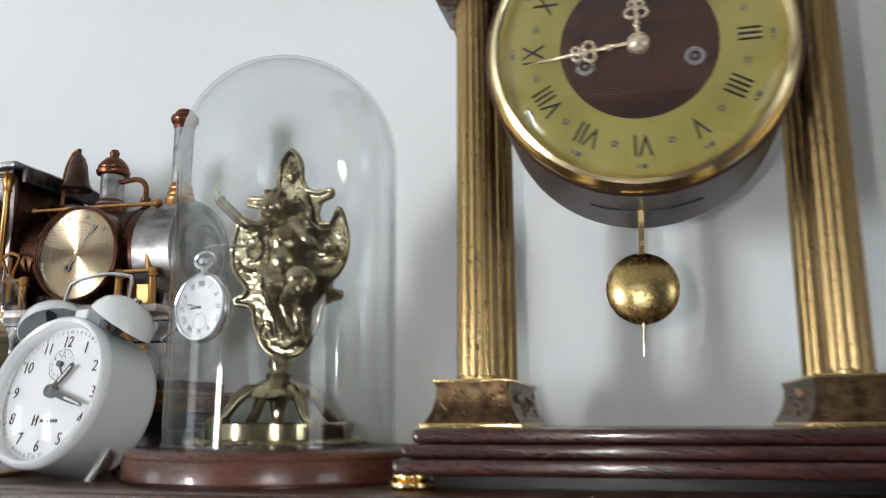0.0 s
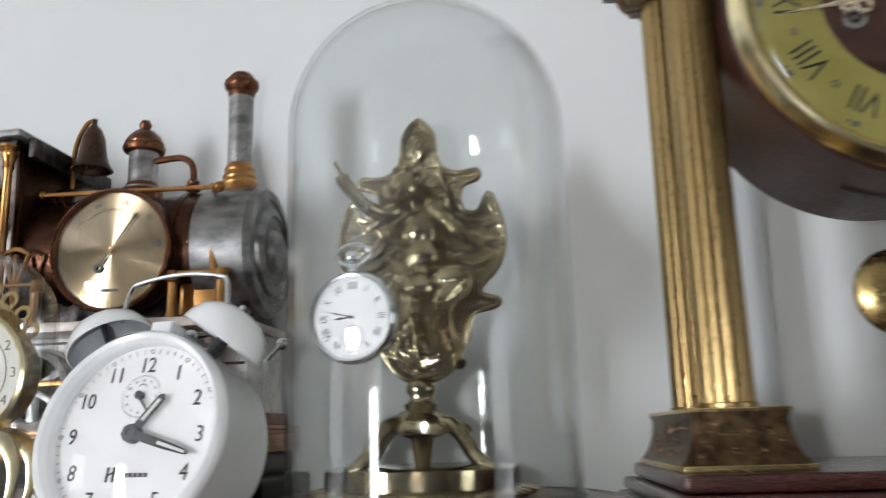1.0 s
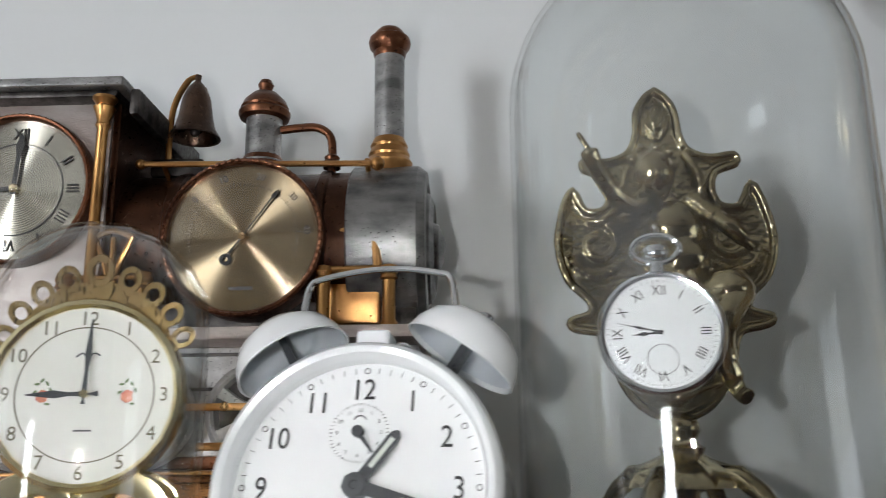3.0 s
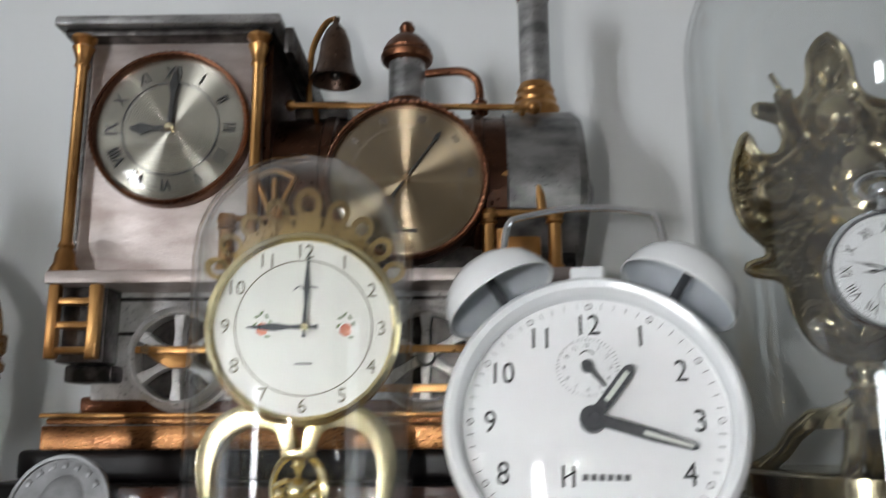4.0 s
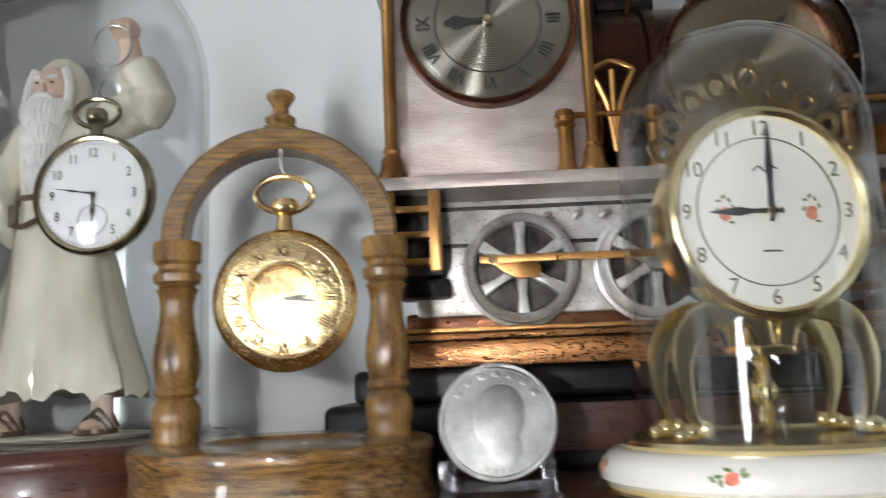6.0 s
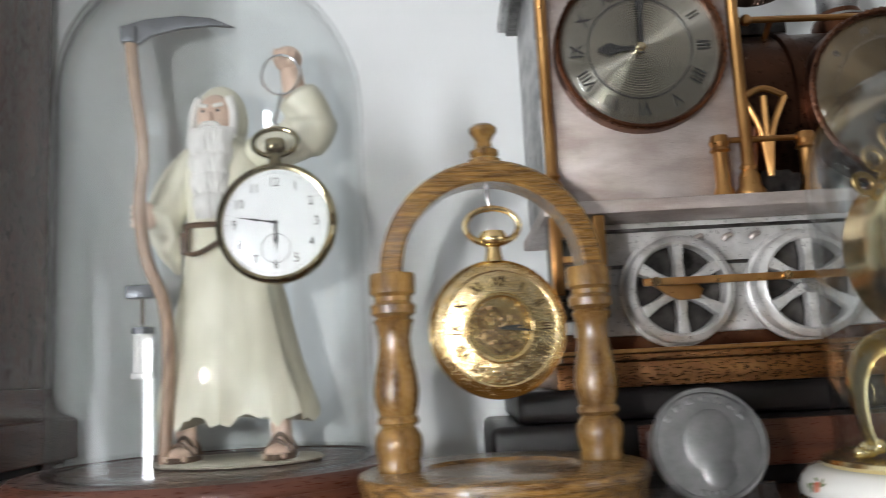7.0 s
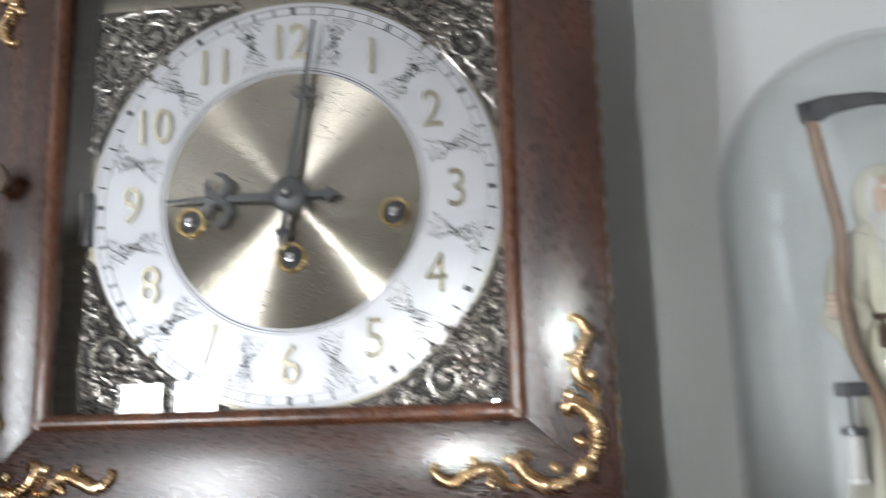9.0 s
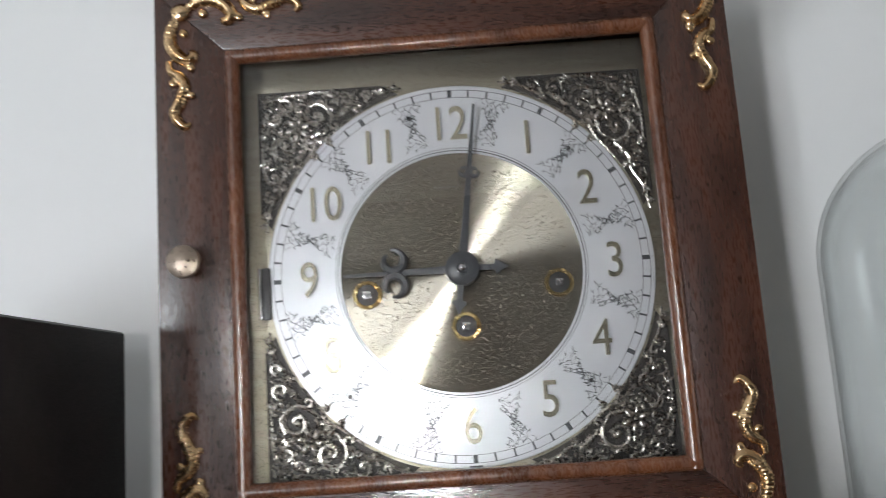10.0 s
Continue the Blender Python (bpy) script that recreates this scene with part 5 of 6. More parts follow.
# ---- coin on an acrylic stand ----
def coin():
    t = thing("coin", pose(-0.5705, 0.4640, 0.0242, -12, 0, -4), "large silver coin with a worn raised profile", "coin")
    part("disc", lathe([(0, -0.0012), (0.0182, -0.0012), (0.0190, -0.0008), (0.0190, 0.0010), (0.0186, 0.0014), (0.0174, 0.0013), (0.0171, 0.0008), (0, 0.0008)], 96, "y", ribs=150, rib=0.004, rib_from=-0.0009, rib_to=0.0011), COIN, t)
    bm = bmesh.new()
    ball((0.0005, -0.0006, 0.0015), (0.0088, 0.0007, 0.0112), bm, Matrix.Rotation(0.25, 4, "Y"))
    ball((0.0022, -0.0006, -0.0085), (0.0058, 0.00065, 0.0058), bm)
    part("relief", sculpt(bm, 0.0004, 4), COIN, t, "plain raised shape")
    bm = bmesh.new()
    for k in range(7):
        a = radians(-54 + 18 * k)
        join(bm, moved(box(-0.0011, 0.0011, -0.0012, -0.0006, 0.0142, 0.0162, 0.0003), Matrix.Rotation(a, 4, "Y")))
    for k in range(4):
        join(bm, moved(box(-0.0009, 0.0009, -0.0012, -0.0006, 0.0146, 0.0164, 0.0003), Matrix.Rotation(radians(168 + 9 * k), 4, "Y")))
    part("raised_marks", bm, COIN, t, "small raised marks round the edge", "stuff")
    s = thing("coin_stand", pose(-0.5705, 0.4680, 0, 0, 0, -4), "clear acrylic coin stand on the shelf", "stand")
    for x in (-0.0155, 0.0155):
        part("foot", box(x - 0.0042, x + 0.0042, -0.026, -0.014, 0.0, 0.0032, 0.0010), ACRYLIC, s)
        part("peg", box(x - 0.0022, x + 0.0022, -0.0165, -0.0135, 0.003, 0.0135, 0.0009), ACRYLIC, s)
        part("runner", box(x - 0.0028, x + 0.0028, -0.0165, 0.018, 0.0004, 0.0036, 0.0009), ACRYLIC, s)
        part("back_rest", moved(box(-0.0022, 0.0022, -0.0012, 0.0012, 0, 0.026, 0.0007), pose(x, 0.006, 0.003, -14, 0, 0)), ACRYLIC, s)
    part("cross_bar", box(-0.015, 0.015, 0.009, 0.0125, 0.0004, 0.0042, 0.0009), ACRYLIC, s)


coin()


# ---- oak arch with the gold watch ----
def watch_arch():
    t = thing("watch_stand", pose(-0.6388, 0.4640, 0, 0, 0, 7), "turned oak arch-shaped watch stand on a round base", "stand")
    part("round_base", lathe([(0, 0), (0.0462, 0), (0.0478, 0.0012), (0.0480, 0.0040), (0.0468, 0.0075), (0.0465, 0.0135), (0.0472, 0.0165), (0.0478, 0.0185), (0.0472, 0.0205), (0.0455, 0.0212), (0.0262, 0.0212), (0.0250, 0.0200), (0, 0.0198)], 96), OAK, t, "round varnished oak base")
    prof = [(0, 0.0210), (0.0068, 0.0210), (0.0072, 0.0225), (0.0068, 0.0245), (0.0074, 0.0270), (0.0078, 0.0295), (0.0076, 0.0325), (0.0064, 0.0345), (0.0056, 0.0355), (0.0070, 0.0368), (0.0068, 0.0382), (0.0060, 0.0392), (0.0070, 0.0425), (0.0075, 0.0465), (0.0070, 0.0520), (0.0056, 0.0585), (0.0052, 0.0645), (0.0060, 0.0685), (0.0068, 0.0700), (0.0056, 0.0712), (0.0074, 0.0725), (0.0076, 0.0750), (0.0062, 0.0765), (0.0062, 0.0780), (0.0076, 0.0792), (0.0077, 0.0850), (0.0072, 0.0858), (0, 0.0858)]
    for x in (-0.0338, 0.0338):
        part("post", lathe(prof, 32, at=(x, 0, 0)), OAK_V, t, "turned oak post")
    n, rc, hw, hd = 40, 0.0342, 0.0037, 0.0066
    bm = bmesh.new()
    rows = []
    for k in range(n + 1):
        a = math.pi * k / n
        row = []
        for dr, dy in ((-hw, -hd + 0.001), (-hw + 0.001, -hd), (hw - 0.001, -hd), (hw, -hd + 0.001), (hw, hd - 0.001), (hw - 0.001, hd), (-hw + 0.001, hd), (-hw, hd - 0.001)):
            row.append(bm.verts.new(((rc + dr) * math.cos(a), dy, 0.0857 + (rc * 0.985 + dr) * math.sin(a))))
        rows.append(row)
    for a, b in zip(rows, rows[1:]):
        for i in range(8):
            bm.faces.new((a[i], a[(i + 1) % 8], b[(i + 1) % 8], b[i]))
    bm.faces.new(rows[0]), bm.faces.new(rows[-1])
    part("arch", bm, OAK, t, "bent oak arch")
    part("finial", lathe([(0.0058, 0.1225), (0.0058, 0.1243), (0.0040, 0.1252), (0.0050, 0.1262), (0.0050, 0.1275), (0.0030, 0.1290), (0.0026, 0.1310), (0.0036, 0.1330), (0.0048, 0.1345), (0.0048, 0.1358), (0.0034, 0.1370), (0, 0.1374)], 28), OAK_V, t, "turned finial")
    part("hook", tube(curve([(0, 0, 0.1168), (0, 0, 0.1110), (0.0012, 0, 0.1075), (0, -0.0006, 0.1062)]), 0.0006, 6), STEEL, t)
    w = thing("pocket_watch", pose(-0.6376, 0.4625, 0.0658, 0, 0, 6), "gold half-hunter pocket watch with engraved lid hanging in an oak arch", "pocket watch", "hanging pocket watches")
    r = 0.0234
    part("case", lathe([(0, -0.0068), (r * 0.6, -0.0064), (r * 0.9, -0.0046), (r * 0.99, -0.0012), (r, 0.0), (r * 0.99, 0.0012), (r * 0.97, 0.0016), (r * 0.97, 0.0022), (r * 0.90, 0.0042), (r * 0.80, 0.0054)], 72, "y"), GOLD, w)
    part("lid", lathe([(r * 0.80, 0.0054), (r * 0.66, 0.0062), (r * 0.50, 0.0066), (r * 0.485, 0.0056)], 72, "y"), ENGRAVED, w, "engraved gold lid with roman numerals")
    part("lid_edge", lathe([(r * 0.94, 0.0034), (r * 0.90, 0.0044), (r * 0.82, 0.0056), (r * 0.80, 0.0054)], 72, "y"), ENGRAVED, w)
    numerals(w, ROMAN, r * 0.655, 0.0034, -0.0064, BROWNINK, True, 0.0006, 0.75)
    part("window_rim", ring(r * 0.44, r * 0.50, 0.004, 0.0072, 48, bevel=0.0004), GOLD, w)
    part("movement_plate", disc(r * 0.47, 0.001, 0.0030, 40), BRASS, w, "dark skeleton movement")
    bm = bmesh.new()
    for x, z, q in ((-0.003, 0.003, 0.0046), (0.0042, 0.001, 0.0034), (0.0, -0.005, 0.0038), (-0.0055, -0.003, 0.0022), (0.005, -0.006, 0.002)):
        join(bm, moved(ring(q * 0.72, q, 0.003, 0.0038, 24), Matrix.Translation((x, 0, z))))
        for k in range(3):
            join(bm, moved(box(-q * 0.9, q * 0.9, -0.0036, -0.0030, -0.0003, 0.0003), Matrix.Translation((x, 0, z)) @ Matrix.Rotation(k * math.pi / 3, 4, "Y")))
    part("gear_train", bm, GILT, w, "small gilt wheels")
    pointer(w, "hour_hand", [(0.0004, 0), (0.0005, 0.005), (0.0002, 0.0075)], 85, -0.0044, BLACK)
    pointer(w, "minute_hand", [(0.0004, 0), (0.0004, 0.008), (0.0002, 0.0100)], 96, -0.0050, BLACK)
    crystal(w, r * 0.48, 0.0058, 0.0014)
    part("stem", lathe([(0.0032, r * 0.97), (0.0026, r * 1.08), (0.0024, r * 1.18), (0.0040, r * 1.22), (0.0048, r * 1.27), (0.0048, r * 1.35), (0.0036, r * 1.42), (0, r * 1.44)], 24, ribs=22, rib=0.1, rib_from=r * 1.21, rib_to=r * 1.36), GOLD, w)
    part("bow", tube([(0.0092 * math.cos(a), 0, r * 1.50 + 0.0062 * math.sin(a)) for a in (2 * math.pi * k / 30 for k in range(30))], 0.0011, 8, closed=True), GOLD, w)


BROWNINK = surface("brown_engraving", (0.05, 0.028, 0.01), (0.10, 0.055, 0.02), 0.4, 0.6, 80, 500, 0.05)
watch_arch()


# ---- the robed figurine under its dome ----
def figurine():
    bm = bmesh.new()
    robe = bmesh.new()
    n, rows = 56, []
    for z, rx, ry, cx, f in ((0.038, 0.0325, 0.024, 0.001, 1), (0.045, 0.0315, 0.0235, 0.001, 1), (0.062, 0.0270, 0.021, 0.000, 0.9), (0.085, 0.0225, 0.0175, -0.001, 0.7), (0.105, 0.0185, 0.0145, -0.002, 0.4), (0.116, 0.0165, 0.0132, -0.003, 0.15), (0.128, 0.0172, 0.014, -0.003, 0.2), (0.142, 0.0180, 0.014, -0.003, 0.2), (0.151, 0.0150, 0.012, -0.004, 0.1), (0.157, 0.0085, 0.009, -0.005, 0)):
        row = []
        for k in range(n):
            a = 2 * math.pi * k / n
            w = 1 + f * (0.055 * math.sin(7 * a + 0.5) + 0.035 * math.sin(13 * a + z * 60) + 0.02 * math.sin(19 * a))
            dz = 0.0022 * math.sin(9 * a) + 0.0014 * math.sin(23 * a) if z < 0.04 else 0
            row.append(robe.verts.new((cx + rx * w * math.cos(a), ry * w * math.sin(a), z + dz)))
        rows.append(row)
    for a, b in zip(rows, rows[1:]):
        for k in range(n):
            robe.faces.new((a[k], a[(k + 1) % n], b[(k + 1) % n], b[k]))
    robe.faces.new(rows[0]), robe.faces.new(rows[-1])
    sleeves = bmesh.new()
    tube(curve([(0.010, 0.0, 0.149), (0.021, -0.003, 0.152), (0.032, -0.004, 0.156), (0.036, -0.006, 0.163), (0.030, -0.008, 0.174)]), [0.0085] * 6 + [0.0095] * 6 + [0.0115] * 6 + [0.0095] * 6 + [0.0065], 14, sleeves)
    tube(curve([(-0.014, 0.0, 0.149), (-0.023, -0.002, 0.138), (-0.028, -0.008, 0.122), (-0.0295, -0.013, 0.117)]), [0.0085] * 6 + [0.0085] * 6 + [0.0095] * 7, 14, sleeves)
    tube(curve([(-0.027, -0.006, 0.128), (-0.026, -0.006, 0.112), (-0.022, -0.004, 0.098)]), [0.0065, 0.0065, 0.0065, 0.0065, 0.0065, 0.006, 0.006, 0.006, 0.005, 0.004, 0.003, 0.002, 0.001], 10, sleeves)
    hood = bmesh.new()
    ball((-0.0055, 0.003, 0.1665), (0.0118, 0.0112, 0.0165), hood)
    ball((-0.0055, 0.002, 0.152), (0.0135, 0.0105, 0.010), hood)
    join(bm, robe, 0)
    join(bm, sculpt(sleeves, 0.0011, 3), 0)
    join(bm, sculpt(hood, 0.0011, 3), 0)
    skin = bmesh.new()
    ball((-0.0055, -0.0045, 0.1655), (0.0080, 0.0088, 0.0110), skin)
    ball((-0.0055, -0.0132, 0.1640), (0.0014, 0.0020, 0.0026), skin, sub=2)
    tube([(0.030, -0.008, 0.172), (0.0285, -0.009, 0.184)], [0.0052, 0.0046], 10, skin)
    ball((0.0275, -0.010, 0.1885), (0.0062, 0.0058, 0.0056), skin)
    for k in range(4):
        ball((0.0235 + 0.0026 * k, -0.0135, 0.1895 - 0.0004 * k), (0.0014, 0.0030, 0.0028), skin, sub=2)
    ball((-0.0315, -0.0155, 0.1225), (0.0045, 0.0050, 0.0058), skin)
    for k in range(4):
        ball((-0.0345, -0.0175, 0.1185 + 0.0025 * k), (0.0032, 0.0022, 0.0014), skin, sub=2)
    for x, y in ((-0.018, -0.012), (0.022, -0.016)):
        ball((x, y, 0.0255), (0.0055, 0.0092, 0.0035), skin)
        tube([(x, y + 0.004, 0.026), (x - 0.001, y + 0.006, 0.040)], 0.0042, 10, skin)
        for k in range(4):
            ball((x - 0.0036 + 0.0024 * k, y - 0.0092, 0.0242), (0.0012, 0.0018, 0.0013), skin, sub=2)
    join(bm, skin, 1)
    beard = bmesh.new()
    for k in range(46):
        u = (k % 12) / 11 * 2 - 1
        v = k // 12
        z0 = 0.1590 - 0.0085 * v
        w = 0.0086 - 0.0012 * v
        x = -0.0052 + u * w
        tube(curve([(x, -0.0105 - 0.003 * (1 - u * u), z0), (x + 0.0010 * math.sin(k), -0.0135 - 0.003 * (1 - u * u) - 0.0003 * v, z0 - 0.006), (x * 0.9 - 0.0005 + 0.0012 * math.cos(2 * k), -0.0135 - 0.0026 * (1 - u * u), z0 - 0.0135)], 4), [0.0016, 0.0020, 0.0020, 0.0019, 0.0018, 0.0016, 0.0013, 0.0010, 0.0005], 6, beard)
    ball((-0.0052, -0.0105, 0.146), (0.0090, 0.0055, 0.0150), beard)
    for s in (-1, 1):
        tube(curve([(-0.0055 + s * 0.0065, -0.0075, 0.174), (-0.0055 + s * 0.0088, -0.0085, 0.166), (-0.0055 + s * 0.0088, -0.0105, 0.156)]), 0.0020, 7, beard)
        tube(curve([(-0.0055, -0.0135, 0.1610), (-0.0055 + s * 0.003, -0.0142, 0.1600), (-0.0055 + s * 0.0062, -0.0125, 0.1560)]), 0.0014, 7, beard)
        tube([(-0.0055 + s * 0.0012, -0.0130, 0.1688), (-0.0055 + s * 0.0050, -0.0115, 0.1700)], 0.0009, 6, beard)
    join(bm, beard, 2)
    haft = tube(curve([(-0.0370, -0.020, 0.1985), (-0.0345, -0.021, 0.176), (-0.0310, -0.021, 0.150), (-0.0325, -0.0205, 0.126), (-0.0300, -0.020, 0.104), (-0.0230, -0.019, 0.085), (-0.0215, -0.018, 0.060), (-0.0235, -0.018, 0.0225)]), 0.0026, 10)
    join(bm, haft, 3)
    blade = [(-0.0405, 0.1960), (-0.0415, 0.2035), (-0.030, 0.2060), (-0.015, 0.2065), (-0.002, 0.2045), (0.0075, 0.2000), (-0.002, 0.2012), (-0.015, 0.2010), (-0.028, 0.1985), (-0.033, 0.1955)]
    join(bm, prism(blade, -0.0212, -0.0188, bevel=0.0005), 4)
    join(bm, box(-0.0400, -0.0335, -0.0235, -0.0170, 0.1955, 0.2030, 0.0012), 4)
    join(bm, box(-0.0385, -0.0270, -0.0215, -0.0155, 0.0880, 0.0935, 0.0012), 4)
    # white capped tube stands in for a pale strip reflected in the dome
    reflection_tube = lathe([(0, 0.0560), (0.0042, 0.0560), (0.0042, 0.0580), (0.0034, 0.0585), (0.0034, 0.0735), (0.0042, 0.0740), (0.0042, 0.0760), (0, 0.0765)], 20, at=(-0.0330, -0.016, 0))
    join(bm, reflection_tube, 2)
    join(bm, lathe([(0.0046, 0.0738), (0.0046, 0.0765), (0, 0.0775)], 20, at=(-0.0330, -0.016, 0)), 4)
    join(bm, tube([(-0.0330, -0.016, 0.077), (-0.0330, -0.0165, 0.089)], 0.0007, 6), 5)
    belt = [(-0.003 + 0.0178 * math.cos(a), 0.0145 * math.sin(a), 0.1175 - 0.0012 * math.cos(a)) for a in (2 * math.pi * k / 36 for k in range(36))]
    join(bm, tube(belt, 0.0013, 6, closed=True), 5)
    join(bm, tube(curve([(-0.016, -0.011, 0.117), (-0.017, -0.0125, 0.108), (-0.010, -0.0165, 0.1055), (0.002, -0.0165, 0.112), (0.008, -0.0135, 0.1165)]), 0.0011, 6), 5)
    join(bm, box(-0.0185, -0.0150, -0.0140, -0.0115, 0.106, 0.115, 0.0006), 5)
    for x, y in ((-0.018, -0.012), (0.022, -0.016)):
        join(bm, moved(lathe([(0, 0), (0.0066, 0), (0.0068, 0.0022), (0, 0.0024)], 20), pose(x, y, 0.0225) @ Matrix.Diagonal((1, 1.7, 1, 1))), 5)
        for k in range(3):
            join(bm, tube(curve([(x - 0.006, y - 0.004 + 0.005 * k, 0.0245), (x, y - 0.005 + 0.005 * k, 0.0298 + 0.0022 * k), (x + 0.006, y - 0.004 + 0.005 * k, 0.0245)], 4), 0.0009, 6), 5)
    join(bm, moved(lathe([(0, 0), (0.034, 0), (0.035, 0.001), (0.0335, 0.0020), (0, 0.0022)], 48), pose(0.002, -0.004, 0.0205) @ Matrix.Diagonal((1, 0.72, 1, 1))), 6)
    for s in (-1, 1):
        join(bm, ball((-0.0055 + s * 0.0032, -0.0128, 0.1668), (0.0008, 0.0007, 0.0006), sub=2), 4)
    wire = [(0.0262 + 0.0080 * math.cos(a), -0.0185, 0.1785 + 0.0086 * math.sin(a)) for a in (2 * math.pi * k / 28 for k in range(28))]
    join(bm, tube(wire, 0.0005, 6, closed=True), 7)
    ob = part("figurine", bm, [ROBE, SKIN, HAIR, HAFT, BLADE, STRAP, SAND, STEEL], None, "painted resin figurine of a bearded robed old man with a scythe", sharp=50)
    ob.matrix_basis = pose(-0.7445, 0.5335, 0, 0, 0, -2)
    tagged(ob, category="figurine")


round_base(pose(-0.7515, 0.530, 0), 0.0805, 0.0205, REDWOOD, "round red mahogany base under a glass dome with a figurine")
figurine()
dome(pose(-0.7515, 0.530, 0), 0.0645, 0.2345, 0.0205, None, "clear glass dome over a robed figurine and a watch")
pocket_watch(pose(-0.7195, 0.5030, 0.1134, 0, 0, -3), 0.0240, ANTIQUE, "brass pocket watch with white arabic dial hanging from the figurine", ARABIC, False, 0.0036, (-180, -80), [(0.0006, 0.004, 0.048), (-0.0004, 0.009, 0.052), (0.0004, 0.012, 0.0575)])


# ---- the walnut bracket clock with the square dial ----
def scroll_leaf():
    """A gilt corner mount: two fluted acanthus scrolls. The corner is at the origin, the arms run up and to the left."""
    bm = bmesh.new()

    def ribbon(points, thick, flip):
        run = curve([((-u, -0.0004, -v) if flip else (v, -0.0004, u)) for u, v in points], 8)
        n = len(run)
        tube(run, [thick * (0.3 + 0.7 * math.sin(math.pi * min(1, (k + 2) / n)) ** 0.7) for k in range(n)], 9, bm)
        for k in range(1, n - 1):
            if k % 2:
                r = thick * (0.3 + 0.7 * math.sin(math.pi * min(1, (k + 2) / n)) ** 0.7)
                ball(run[k] + Vector((0, -r * 0.75, 0)), (r * 0.75, r * 0.5, r * 0.30) if not flip else (r * 0.30, r * 0.5, r * 0.75), bm, None, 2)

    for flip in (False, True):
        ribbon([(0.001, 0.0005), (0.007, 0.0042), (0.014, 0.0050), (0.020, 0.0018), (0.023, -0.0028), (0.0205, -0.0056), (0.0180, -0.0040)], 0.0033, flip)
        ribbon([(0.0225, 0.0060), (0.0275, 0.0048), (0.0300, 0.0010), (0.0350, -0.0012), (0.0420, 0.0012), (0.0465, 0.0034), (0.0510, 0.0018), (0.0535, -0.0012), (0.0515, -0.0036)], 0.0029, flip)
        for u, v, r in ((0.0262, -0.0040, 0.0021), (0.0390, -0.0042, 0.0017), (0.0330, 0.0042, 0.0019), (0.0100, -0.0012, 0.0022)):
            ball((-u, -0.0008, -v) if flip else (v, -0.0008, u), (r, r * 0.7, r), bm, None, 2)
    ball((0, -0.0010, 0), (0.0042, 0.0026, 0.0042), bm)
    for v in bm.verts:
        v.co.y *= 0.8
    return sculpt(bm, 0.0005, 1)


